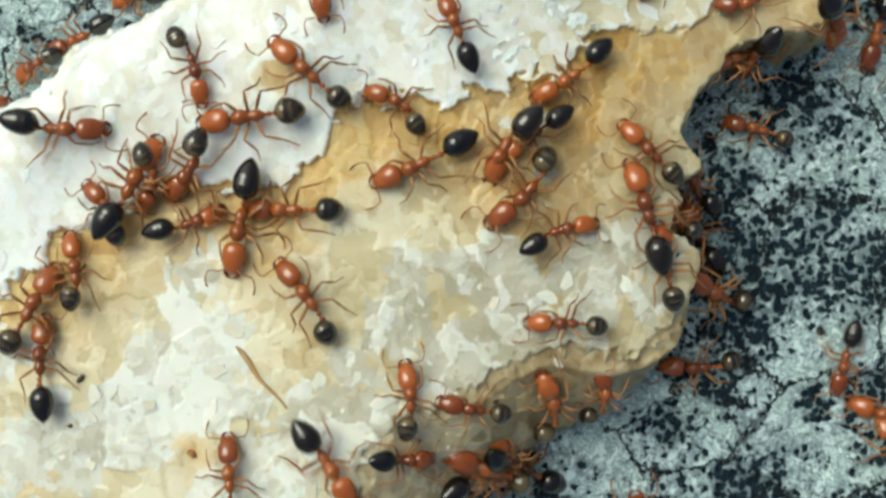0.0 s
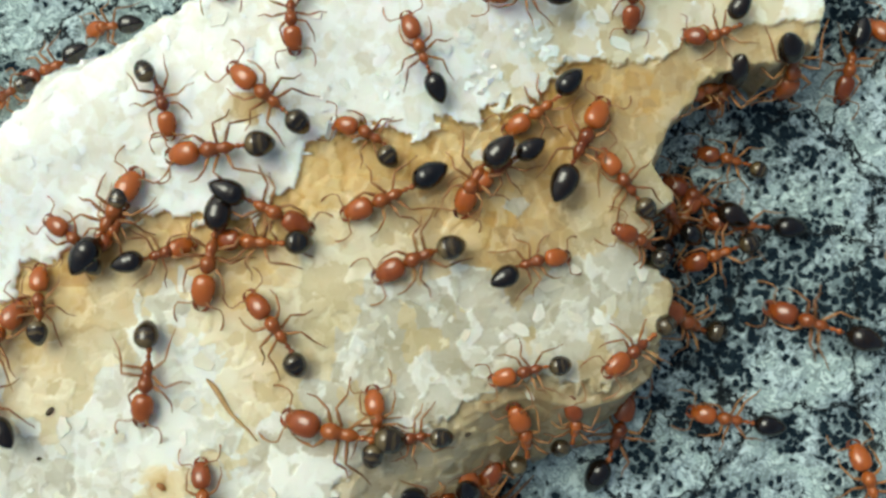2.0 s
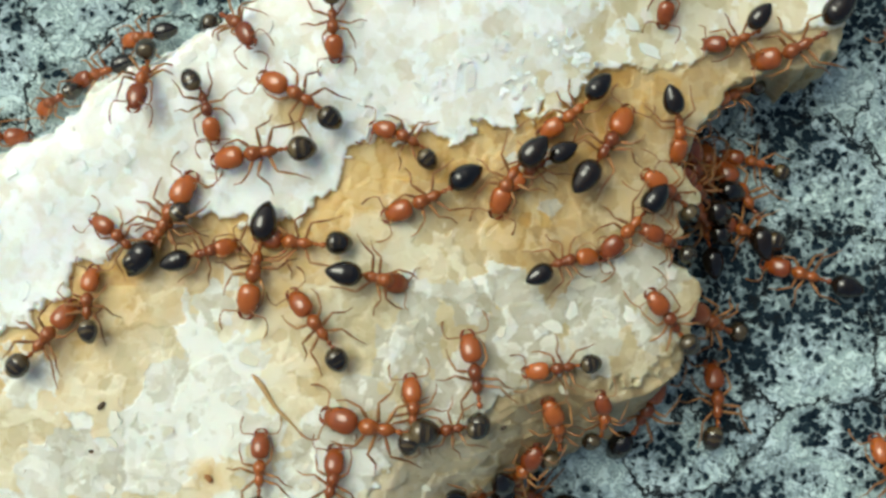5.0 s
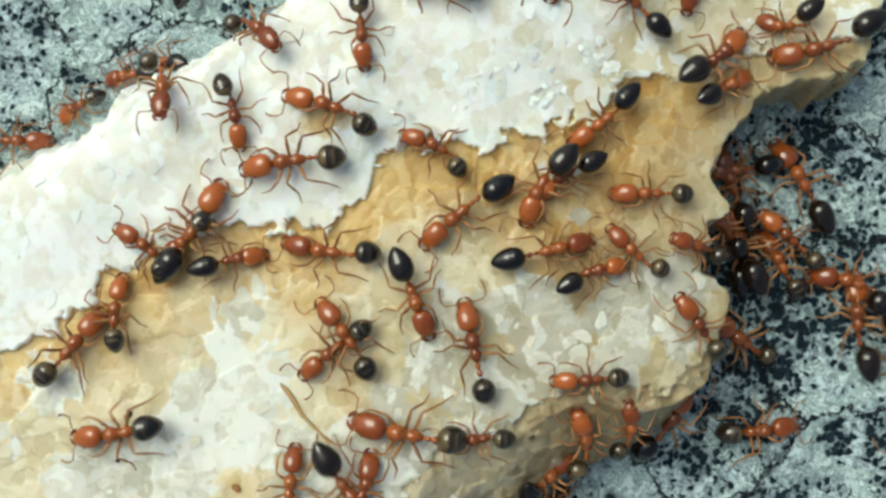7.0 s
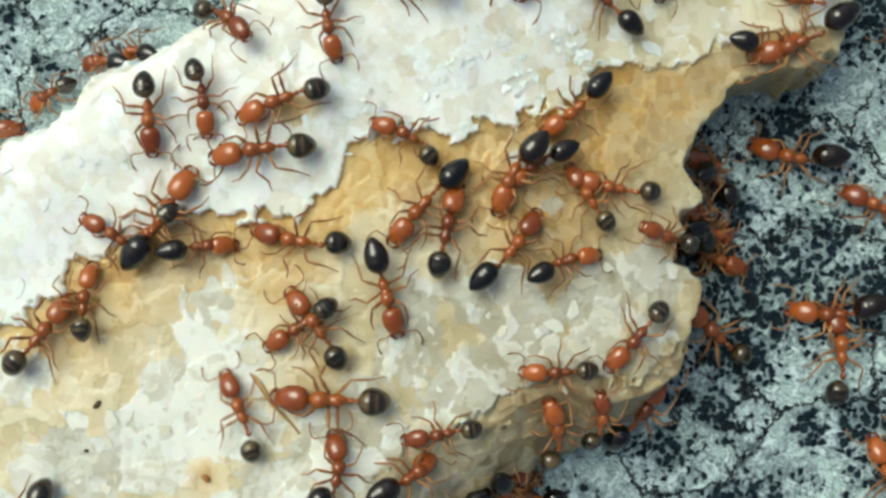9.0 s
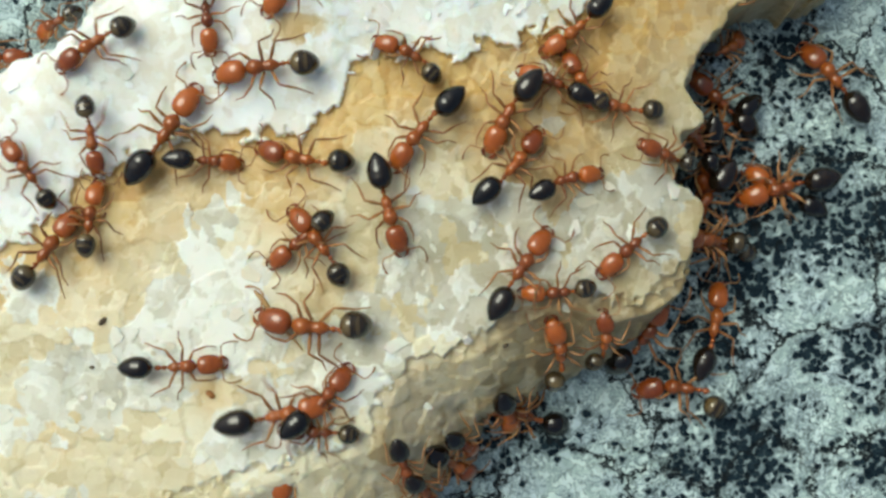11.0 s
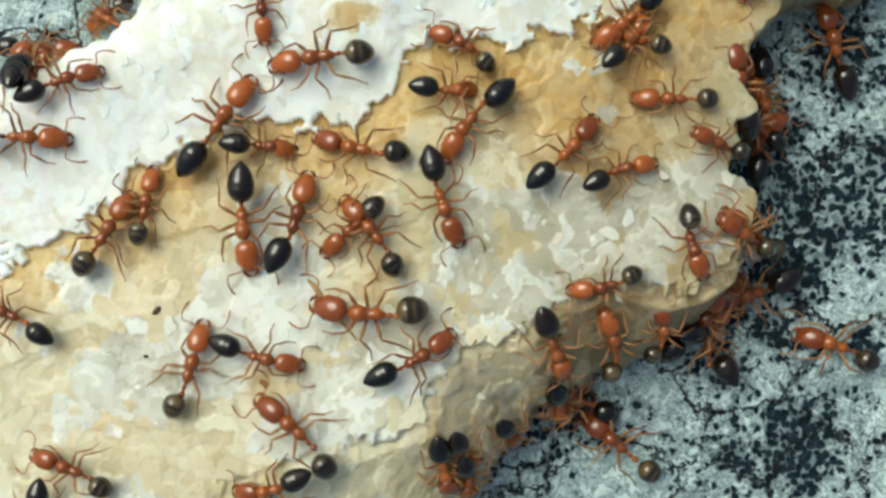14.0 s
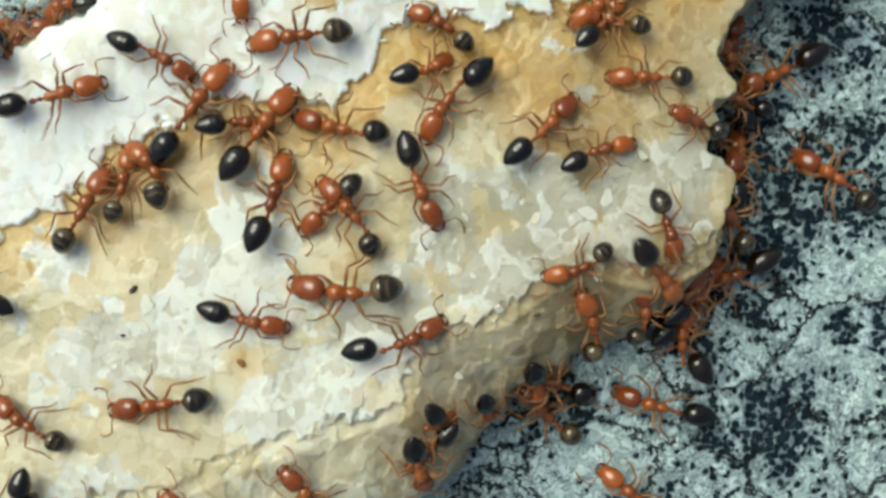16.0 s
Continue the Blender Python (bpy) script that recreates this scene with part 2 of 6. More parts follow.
    broken = maths(nodes, links, "MULTIPLY", line, ramp(nodes, links, tex_noise(nodes, links, vec, 0.4, 3), [(0.38, 0.0), (0.46, 1.0)]))
    links.new(mixed(nodes, links, broken, col, (0.012, 0.016, 0.020)), bsdf.inputs["Base Color"])
    bsdf.inputs["Roughness"].default_value = 0.9
    bsdf.inputs["Specular IOR Level"].default_value = 0.12
    rel = maths(nodes, links, "SUBTRACT", tiny, maths(nodes, links, "MULTIPLY", broken, 1.5))
    rel = maths(nodes, links, "SUBTRACT", rel, maths(nodes, links, "MULTIPLY", dark, 0.6))
    bumped(nodes, links, bsdf, rel, 0.12 * MM, 0.8)
    return mat


def plain(name, a, b, rough, scale=3.0):
    mat, nodes, links, bsdf = material(name)
    vec = coords(nodes, links)
    n = tex_noise(nodes, links, vec, scale, 4)
    links.new(ramp(nodes, links, n, [(0.3, a), (0.7, b)]), bsdf.inputs["Base Color"])
    bsdf.inputs["Roughness"].default_value = rough
    bumped(nodes, links, bsdf, n, 0.03 * MM, 0.7)
    return mat


# ---- the lie of the land, in millimetres ----
def lattice(ix, iy, seed):
    h = (ix * 374761393 + iy * 668265263 + seed * 974634777) & 0x7FFFFFFF
    h = ((h ^ (h >> 13)) * 1274126177) & 0x7FFFFFFF
    return ((h ^ (h >> 16)) & 0xFFFF) / 65535.0


def value_noise(x, y, seed=0):
    ix, iy = np.floor(x).astype(np.int64), np.floor(y).astype(np.int64)
    fx, fy = x - ix, y - iy
    fx, fy = fx * fx * (3 - 2 * fx), fy * fy * (3 - 2 * fy)
    a, b = lattice(ix, iy, seed), lattice(ix + 1, iy, seed)
    c, d = lattice(ix, iy + 1, seed), lattice(ix + 1, iy + 1, seed)
    return (a * (1 - fx) + b * fx) * (1 - fy) + (c * (1 - fx) + d * fx) * fy


def fbm(x, y, octaves=4, seed=0):
    total, amp, weight = 0.0, 1.0, 0.0
    for o in range(octaves):
        total = total + amp * value_noise(x * 2**o + 7.3 * o, y * 2**o - 3.1 * o, seed + o)
        weight, amp = weight + amp, amp * 0.55
    return total / weight


def shards(x, y, size, seed):
    """Centre of the angular shard in which a point lies, and a random number for it."""
    u, v = x / size, y / size
    ix, iy = np.floor(u).astype(np.int64), np.floor(v).astype(np.int64)
    best = np.full(np.shape(u), 1e9)
    cx, cy, num = np.zeros(np.shape(u)), np.zeros(np.shape(u)), np.zeros(np.shape(u))
    for ox in (-1, 0, 1):
        for oy in (-1, 0, 1):
            px = ix + ox + 0.1 + 0.8 * lattice(ix + ox, iy + oy, seed)
            py = iy + oy + 0.1 + 0.8 * lattice(ix + ox, iy + oy, seed + 1)
            d = (u - px) ** 2 + (v - py) ** 2
            hit = d < best
            best = np.where(hit, d, best)
            cx, cy = np.where(hit, px * size, cx), np.where(hit, py * size, cy)
            num = np.where(hit, lattice(ix + ox, iy + oy, seed + 2), num)
    return cx, cy, num


def smooth(e0, e1, v):
    t = np.clip((v - e0) / (e1 - e0), 0, 1)
    return t * t * (3 - 2 * t)


# where the food touches the bark
OUTLINE = [(-30, -2), (-18, 3.9), (-15.4, 4.9), (-13.9, 5.6), (-12.5, 6.3), (-11.7, 7.2), (-9.9, 8.3), (-8.2, 9.2), (-6.5, 10.4),
           (-3.5, 12.6), (3, 14.0), (10, 13.4), (13.2, 10.6), (12.6, 8.5), (12.3, 7.3), (11.6, 6.7), (10.9, 6.4), (10.3, 6.8), (9.4, 6.5),
           (8.7, 5.8), (8.1, 5.0), (7.6, 4.0), (8.1, 2.8), (7.4, 2.2), (7.3, 1.1), (7.9, 0.3), (7.6, -0.9), (7.4, -1.8), (7.1, -2.8), (6.6, -3.5), (5.5, -4.7),
           (4.0, -5.7), (2.4, -6.5), (1.1, -7.2), (0.1, -8.5), (-0.9, -9.9), (-1.8, -10.7), (-4.0, -11.8), (-8, -15), (-10, -24), (-30, -24)]
# rim of the upper layer, and brink of the lower one
RIDGE = [(-30, -8), (-17, -2.8), (-13.5, -0.9), (-12.0, 0.0), (-11.2, 0.8), (-10.2, 1.45), (-9.0, 1.95), (-8.0, 2.15), (-6.2, 2.25), (-4.7, 2.15),
         (-3.8, 3.0), (-3.2, 4.0), (-2.0, 4.7), (-0.8, 4.85), (0.0, 4.55), (0.6, 4.85), (2.0, 5.2), (3.2, 5.55), (3.8, 6.05),
         (4.6, 6.75), (6.1, 7.15), (7.5, 7.25), (8.8, 7.8), (10.5, 8.2), (16, 8.4)]
BRINK = [(-30, -14), (-16, -10.8), (-9.2, -9.2), (-7.4, -8.3), (-4.8, -7.5), (-2.7, -6.8), (-2.35, -5.4), (-1.75, -4.6), (0.4, -4.0),
         (1.4, -3.3), (2.6, -2.6), (3.6, -2.6), (4.9, -2.9), (5.8, -2.7), (6.6, -2.2), (7.4, -1.4), (9.0, -0.6)]
# dark lichen patches on the bark: x, y, radius; the last few paint crevice shade by the food
PATCHES = [(9.7, -7.9, 1.7), (13.8, -4.4, 0.7), (12.0, -4.6, 0.6), (11.9, 0.3, 1.5), (13.8, -0.2, 1.5), (9.7, -2.2, 1.0), (11.2, 5.6, 1.2), (10.2, 4.6, 0.45),
           (9.2, 2.7, 0.9), (12.6, 1.9, 1.1), (10.4, -0.6, 1.2), (9.4, 0.6, 1.0), (8.6, -4.3, 0.9), (7.3, -5.4, 0.7), (-14.0, 7.7, 0.4), (-15.0, 9.2, 0.4),
           (13.6, 9.2, 1.1), (3.2, -7.6, 0.5), (7.6, -8.2, 0.6), (14.2, -8.2, 1.0), (8.6, -0.6, 0.9), (8.5, 1.6, 0.9), (7.7, -3.6, 0.6), (8.6, 3.9, 0.4)]


# white flaked patches on the lower layer: x, y, radius
WHITES = [(-1.1, -0.3, 0.8), (0.4, -0.3, 0.9), (-1.2, -1.7, 0.9), (0.4, -2.5, 1.2), (1.9, -0.3, 0.7), (1.9, -1.5, 1.3), (5.5, 0.4, 0.9), (6.3, -0.9, 0.9),
          (4.0, -1.7, 0.8), (-8.6, -2.9, 1.0), (-6.9, -2.2, 0.9), (-9.4, -4.8, 1.1), (-7.2, -3.9, 1.0), (-4.4, -4.9, 0.5), (-2.9, -2.7, 0.35), (-7.9, -1.2, 0.6),
          (-7.3, -0.3, 0.7), (-1.7, -1.6, 1.0), (-5.1, -6.4, 1.2), (-2.8, -5.0, 0.9), (-6.5, -6.8, 1.0), (-11.6, -5.0, 1.0), (-3.0, -8.0, 1.0), (-13.2, -2.4, 0.9),
          (4.7, 0.1, 1.0), (5.9, 0.3, 0.9), (4.0, -0.6, 0.8), (0.0, -3.1, 0.9), (1.6, -2.7, 1.0), (4.3, -1.6, 0.8)]
# honey-coloured stains: x, y, radius, strength
STAINS = [(-10.6, 0.2, 1.5, 0.30), (-11.2, -2.6, 1.8, 0.22), (-5.4, -0.3, 1.0, 0.30), (-4.1, -2.4, 1.1, 0.28), (-7.4, -5.5, 0.7, 0.45), (-4.8, 5.45, 0.8, 0.42),
          (2.0, 2.2, 1.6, 0.35), (4.5, 3.5, 2.2, 0.27), (6.6, 5.8, 0.8, 0.35), (7.6, 7.0, 1.0, 0.15), (2.6, 0.6, 1.4, 0.25), (-12.5, -6.5, 1.5, 0.2)]


def to_segments(x, y, pts):
    best = np.full(np.shape(x), 1e9)
    for (ax, ay), (bx, by) in zip(pts, pts[1:]):
        dx, dy = bx - ax, by - ay
        t = np.clip(((x - ax) * dx + (y - ay) * dy) / (dx * dx + dy * dy), 0, 1)
        best = np.minimum(best, np.hypot(x - ax - t * dx, y - ay - t * dy))
    return best


def within(x, y, pts):
    odd = np.zeros(np.shape(x), bool)
    for (ax, ay), (bx, by) in zip(pts, pts[1:] + pts[:1]):
        if ay != by:
            odd ^= ((ay > y) != (by > y)) & (x < (bx - ax) * (y - ay) / (by - ay) + ax)
    return odd


def above(x, y, pts):
    return y - np.interp(x, [p[0] for p in pts], [p[1] for p in pts])


def bark_patch(x, y):
    p = -0.06 + 0.42 * smooth(0.52, 0.72, fbm(x * 0.30, y * 0.30, 3, 40))
    for cx, cy, r in PATCHES:
        p = np.maximum(p, 1.0 * np.exp(-(((x - cx) ** 2 + (y - cy) ** 2) / (1.15 * r) ** 2)))
    near = np.exp(-((np.hypot(x, y) / 45) ** 4))
    p = p * near + 0.15 * (1 - near)
    return p


def ground_height(x, y):
    near = np.exp(-((np.hypot(x, y) / 60) ** 2))
    z = 1.1 * (fbm(x * 0.16, y * 0.16, 4, 11) - 0.5) + 0.5 * (fbm(x * 0.9, y * 0.9, 3, 12) - 0.5)
    z = z + 0.13 * (fbm(x * 4.5, y * 4.5, 2, 13) - 0.5)
    return z * (0.15 + 0.85 * near)


def amber_zone(x, y, up):
    return np.exp(-((np.minimum(up + 0.3, 0) / (1.75 + 0.5 * smooth(-2, 4, x))) ** 2)) * (up < 0.1)


def food_surface(x, y):
    """Height of the food's surface, how white and how amber it is, its tone, how flaked it is,
    how far inside its edge a point lies, and how much shade is put into its colour."""
    jx, jy = x + 0.5 * (fbm(x * 0.8, y * 0.8, 3, 1) - 0.5), y + 0.5 * (fbm(x * 0.8, y * 0.8, 3, 2) - 0.5)
    d = to_segments(jx, jy, OUTLINE + OUTLINE[:1]) * np.where(within(jx, jy, OUTLINE), 1, -1)
    d = d + 0.7 * (fbm(x * 1.6, y * 1.6, 4, 5) - 0.5)
    wx, wy = x + 0.5 * (fbm(x * 1.3, y * 1.3, 3, 71) - 0.5), y + 0.5 * (fbm(x * 1.3, y * 1.3, 3, 72) - 0.5)
    sx, sy, sn = shards(wx, wy * 0.85, 0.42, 81)
    sy = sy / 0.85
    bx, by, bn = shards(wx, wy, 1.15, 91)
    px, py = x + 0.8 * (sx - wx), y + 0.8 * (sy - wy)
    crumble = (fbm(x * 2.4, y * 2.4, 3, 3) - 0.5) * 0.8 + (np.floor(fbm(x * 1.5, y * 1.5, 2, 4) * 7) / 7 - 0.5) * 0.7
    ux, uy = x + 0.5 * (sx - wx) + 0.45 * (bx - wx), y + 0.5 * (sy - wy) + 0.45 * (by - wy)
    up = above(ux, uy, RIDGE) + crumble * 0.6
    rise = above(x, y, RIDGE)
    low = above(px, py, BRINK) + crumble * 0.5
    upper = smooth(-0.02, 0.10, up)
    # crease below the rim of the upper layer
    crease = np.exp(-((np.minimum(up, 0) / (1.2 + 0.5 * smooth(3, 7, x))) ** 2))
    top = 4.75 - 0.16 * crease * (1 - upper) + upper * (0.07 + 0.45 * smooth(0, 4, rise))
    # layered flakes
    n1, n2 = fbm(px * 0.55, py * 0.55, 4, 21), fbm(px * 1.5, py * 1.5, 3, 22)
    layer = n1 * 7 + n2 * 1.6 + 1.1 * bn + 0.5 * sn
    step = np.floor(layer) + smooth(0.0, 0.22, layer - np.floor(layer))
    top = top + (0.026 - 0.014 * upper) * (step - 6) + 0.16 * (fbm(x * 0.5, y * 0.5, 2, 25) - 0.5)
    top = top + 0.02 * (fbm(x * 5.5, y * 5.5, 2, 23) - 0.5)
    # the slope below the brink
    brink = np.maximum(to_segments(x, y, BRINK) - 0.45, 0)
    f = np.clip(d / (d + brink + 1e-6), 0, 1)
    shelf = fbm(px * 0.8, py * 0.8, 3, 32) * 7 + 1.2 * bn + 0.5 * sn
    slope = 4.66 * f**(0.42 + 0.25 * smooth(0, 4, x)) - 0.1 + 0.25 * (fbm(x * 1.1, y * 1.1, 4, 31) - 0.5) + 0.055 * (np.floor(shelf) - 4) * smooth(0, 0.3, f)
    slope = np.minimum(slope, top - 0.10)
    face = smooth(-0.03, 0.14, low)
    z = slope * (1 - face) + top * face
    z = z * (1 - 0.0019 * np.clip(x + 4, 0, 12.5) ** 2)
    edge = smooth(-0.12, 0.75 + 0.9 * smooth(0, 4, rise) * (x < 3) - 0.33 * smooth(3, 6, x), d)
    z = z * edge - 0.5 * (1 - edge)
    # colour of the stuff itself, and shade painted on the slope and right side
    flake = np.zeros_like(x) - 0.15
    for cx, cy, r in WHITES:
        flake = np.maximum(flake, np.exp(-(((px - cx) ** 2 + (py - cy) ** 2) / r**2)))
    ragged = fbm(px * 0.75 + 9, py * 0.75, 4, 51) - 0.5
    flake = smooth(0.36, 0.50, flake + 1.15 * ragged + 0.06 + 0.16 * smooth(1, -3, x) * smooth(-1, -4, y) + 0.25 * (bn - 0.5))
    flake = flake * (1 - np.exp(-(((x + 7.4) / 0.85) ** 2 + ((y + 5.5) / 0.6) ** 2)))
    white = upper * (0.34 + 0.52 * smooth(0, -7, x - 0.6 * y)) + 0.1
    white = white + upper * (0.55 * (fbm(px * 0.7, py * 0.7, 3, 54) - 0.5) + 0.22 * (bn - 0.5))
    white = white - 0.5 * (1 - face) - 0.75 * upper * np.exp(-(((x + 4.7) / 1.15) ** 2 + ((y - 5.45) / 0.65) ** 2))
    flake = flake * (1 - 0.8 * crease) * (1 - upper) * face * (1 - 0.12 * smooth(0, 5, x)) + (0.08 + 0.25 * smooth(0.38, 0.62, fbm(px * 0.5, py * 0.5, 3, 52) + 0.25 * (bn - 0.5))) * (1 - face)
    amber = (1 - upper) * 0.95 * amber_zone(x, y, up) * (0.6 + 0.4 * smooth(-8, -2, x)) * (1 - 0.7 * smooth(4, 7.5, x) + 0.3 * (bn - 0.5))
    for cx, cy, r, much in STAINS:
        amber = amber + much * np.exp(-(((x - cx) ** 2 + (y - cy) ** 2) / r**2))
    amber = amber + 0.12 * smooth(0.45, 0.7, fbm(x * 0.6, y * 0.6, 3, 53)) * (1 - face)
    # painted shade: right part of the lower layer, and the slope below the brink
    shaded = 0.55 * face * (1 - upper) * smooth(-5, 4, x) * (0.7 + 0.6 * (bn - 0.5)) * (1 - 0.75 * np.clip(flake, 0, 1)) + (1 - face) * smooth(-5, -1, x) * (0.85 + 0.9 * (fbm(px * 0.7, py * 0.7, 3, 57) - 0.5) + 0.3 * (bn - 0.5))
    level = np.floor(layer).astype(np.int64)
    level = np.where(face > 0.5, level, np.floor(shelf).astype(np.int64) + 40)
    # tone per layer, plus painted light: dimmer rightward and on the slope, brighter leftward
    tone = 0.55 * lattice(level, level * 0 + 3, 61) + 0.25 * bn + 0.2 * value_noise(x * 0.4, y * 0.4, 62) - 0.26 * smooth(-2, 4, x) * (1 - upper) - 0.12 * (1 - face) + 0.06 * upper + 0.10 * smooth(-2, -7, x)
    return z, np.clip(white, 0, 1), np.clip(amber, 0, 1), np.clip(tone, 0, 1), np.clip(flake, 0, 1), d, np.clip(shaded, 0, 1)


FOOD = food_material("flaky_food")
FLAKE = flake_material("flake_cream", (0.62, 0.58, 0.44), (0.70, 0.68, 0.57), (0.78, 0.78, 0.71))
SNOW = flake_material("flake_white", (0.74, 0.74, 0.66), (0.86, 0.88, 0.85), (0.90, 0.93, 0.92))
BARK = bark_material()


def sheet(name, xs, ys, z, keep, colour, attr, mat):
    """A mesh over the grid xs, ys with heights z, of the cells whose corners are all kept."""
    nx, ny = len(xs), len(ys)
    gx, gy = np.meshgrid(xs, ys, indexing="ij")
    quad = keep[:-1, :-1] & keep[1:, :-1] & keep[:-1, 1:] & keep[1:, 1:]
    i, j = np.nonzero(quad)
    faces = np.stack([i * ny + j, (i + 1) * ny + j, (i + 1) * ny + j + 1, i * ny + j + 1], 1)
    used = np.unique(faces)
    renum = np.zeros(nx * ny, int)
    renum[used] = np.arange(len(used))
    pts = (np.stack([gx, gy, z], -1).reshape(-1, 3)[used] * MM).astype(np.float32)
    me = bpy.data.meshes.new(name)
    me.vertices.add(len(pts))
    me.vertices.foreach_set("co", pts.ravel())
    me.loops.add(len(faces) * 4)
    me.loops.foreach_set("vertex_index", renum[faces].ravel().astype(np.int32))
    me.polygons.add(len(faces))
    me.polygons.foreach_set("loop_start", np.arange(0, len(faces) * 4, 4, dtype=np.int32))
    me.polygons.foreach_set("use_smooth", np.ones(len(faces), bool))
    me.update(calc_edges=True)
    a = me.color_attributes.new(attr, "FLOAT_COLOR", "POINT")
    a.data.foreach_set("color", colour[..., :4].reshape(-1, 4)[used].astype(np.float32).ravel())
    if colour.shape[-1] > 4:
        shaded = me.attributes.new("shaded", "FLOAT", "POINT")
        shaded.data.foreach_set("value", colour[..., 4].reshape(-1)[used].astype(np.float32))
    me.materials.append(mat)
    return new(name, me)


# ground: finely modelled under the camera, stretching on coarsely far beyond it
def graded(lo, hi, step, far):
    fine = np.arange(lo, hi, step)
    out = [step]
    while sum(out) < far:
        out.append(out[-1] * 1.45)
    out = np.cumsum(out)
    return np.concatenate([lo - out[::-1], fine, fine[-1] + out])


gxs, gys = graded(-22, 22, 0.085, 4000), graded(-18, 17, 0.085, 4000)
GX, GY = np.meshgrid(gxs, gys, indexing="ij")
gz = ground_height(GX, GY)
gcol = np.zeros((*gz.shape, 4))
gcol[..., 0], gcol[..., 3] = bark_patch(GX, GY), 1
ground = sheet("ground", gxs, gys, gz, np.ones(gz.shape, bool), gcol, "patch", BARK)
tagged(ground, "grey-white lichen on cracked blue-black bark", "bark", kind="structure")

# the lump of food
fxs, fys = np.arange(-21, 15.5, 0.05), np.arange(-17, 15, 0.05)
FX, FY = np.meshgrid(fxs, fys, indexing="ij")
fz, white_map, amber_map, tone_map, flake_map, inside, shade_map = food_surface(FX, FY)
fcol = np.zeros((*fz.shape, 5))
fcol[..., 0], fcol[..., 1], fcol[..., 2], fcol[..., 3], fcol[..., 4] = amber_map, white_map, tone_map, flake_map, shade_map
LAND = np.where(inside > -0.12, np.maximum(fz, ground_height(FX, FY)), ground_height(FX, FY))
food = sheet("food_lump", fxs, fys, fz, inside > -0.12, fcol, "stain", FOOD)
tagged(food, "cream-white flaky lump of food with amber creases, lying on bark", "food")


def height(x, y):
    """Height of whatever lies uppermost at a place, from the grid of the land."""
    x, y = np.atleast_1d(np.asarray(x, float)), np.atleast_1d(np.asarray(y, float))
    u, v = np.clip((x - fxs[0]) / 0.05, 0, len(fxs) - 1.001), np.clip((y - fys[0]) / 0.05, 0, len(fys) - 1.001)
    i, j = u.astype(int), v.astype(int)
    a, b = u - i, v - j
    return (LAND[i, j] * (1 - a) + LAND[i + 1, j] * a) * (1 - b) + (LAND[i, j + 1] * (1 - a) + LAND[i + 1, j + 1] * a) * b


FEET = np.arange(8) * np.pi / 4


def smooth_height(x, y, r=0.45):
    """Height averaged over the span of an ant's feet."""
    return float(np.mean(height(np.append(x + r * np.cos(FEET), x), np.append(y + r * np.sin(FEET), y))))


# ---- building helpers ----
def part(name, bm, mat, parent, label=""):
    me = bpy.data.meshes.new(name)
    bmesh.ops.recalc_face_normals(bm, faces=bm.faces)
    bm.to_mesh(me)
    bm.free()
    me.polygons.foreach_set("use_smooth", np.ones(len(me.polygons), bool))
    me.materials.append(mat)
    ob = new(name, me)
    ob.parent = parent
    return tagged(ob, label)


def loft(bm, stations, n=14, squash=2.0):
    """A closed body along x through stations of (x, half width, half height, z centre), in millimetres."""
    rings = []
    for x, w, h, zc in stations:
        ring = []
        for k in range(n):
            a = 2 * math.pi * k / n
            c, s = math.cos(a), math.sin(a)
            e = 2 / squash
            ring.append(bm.verts.new((x * MM, math.copysign(abs(c) ** e, c) * w * MM, (zc + math.copysign(abs(s) ** e, s) * h) * MM)))
        rings.append(ring)
    for r0, r1 in zip(rings, rings[1:]):
        for k in range(n):
            bm.faces.new((r0[k], r0[(k + 1) % n], r1[(k + 1) % n], r1[k]))
    bm.faces.new(rings[0])
    bm.faces.new(rings[-1][::-1])


def tube(bm, pts, radii, n=6):
    """A tapered tube along points, in millimetres."""
    rings = []
    pts = [Vector(p) for p in pts]
    for k, (p, r) in enumerate(zip(pts, radii)):
        way = (pts[min(k + 1, len(pts) - 1)] - pts[max(k - 1, 0)]).normalized()
        side = way.cross(Vector((0, 0, 1)))
        side = side.normalized() if side.length > 1e-4 else Vector((1, 0, 0))
        up = side.cross(way)
        rings.append([bm.verts.new((p + r * (math.cos(2 * math.pi * i / n) * side + math.sin(2 * math.pi * i / n) * up)) * MM) for i in range(n)])
    for r0, r1 in zip(rings, rings[1:]):
        for i in range(n):
            bm.faces.new((r0[i], r0[(i + 1) % n], r1[(i + 1) % n], r1[i]))
    bm.faces.new(rings[0][::-1])
    bm.faces.new(rings[-1])


def ball(bm, at, size, n=8):
    made = bmesh.ops.create_uvsphere(bm, u_segments=n + 2, v_segments=n, radius=1)["verts"]
    for v in made:
        v.co = Vector([(v.co[k] * size[k] + at[k]) * MM for k in range(3)])


# ---- one ant, about 3 mm long, heading along +x, feet at z = 0 ----
HIP = {"front": (0.26, 0.15), "middle": (0.02, 0.17), "hind": (-0.20, 0.15)}
REACH = {"front": ((0.30, 0.46, 0.62), (0.78, 0.58, 0.18), (1.12, 0.50, 0.03)),
         "middle": ((0.12, 0.66, 0.66), (-0.20, 1.02, 0.22), (-0.26, 1.40, 0.03)),
         "hind": ((-0.26, 0.64, 0.68), (-0.86, 0.82, 0.26), (-1.30, 1.06, 0.03))}
BODY_Z = 0.42
NECK = Vector((0.44, 0, BODY_Z)) * MM
WAIST = Vector((-0.56, 0, BODY_Z)) * MM


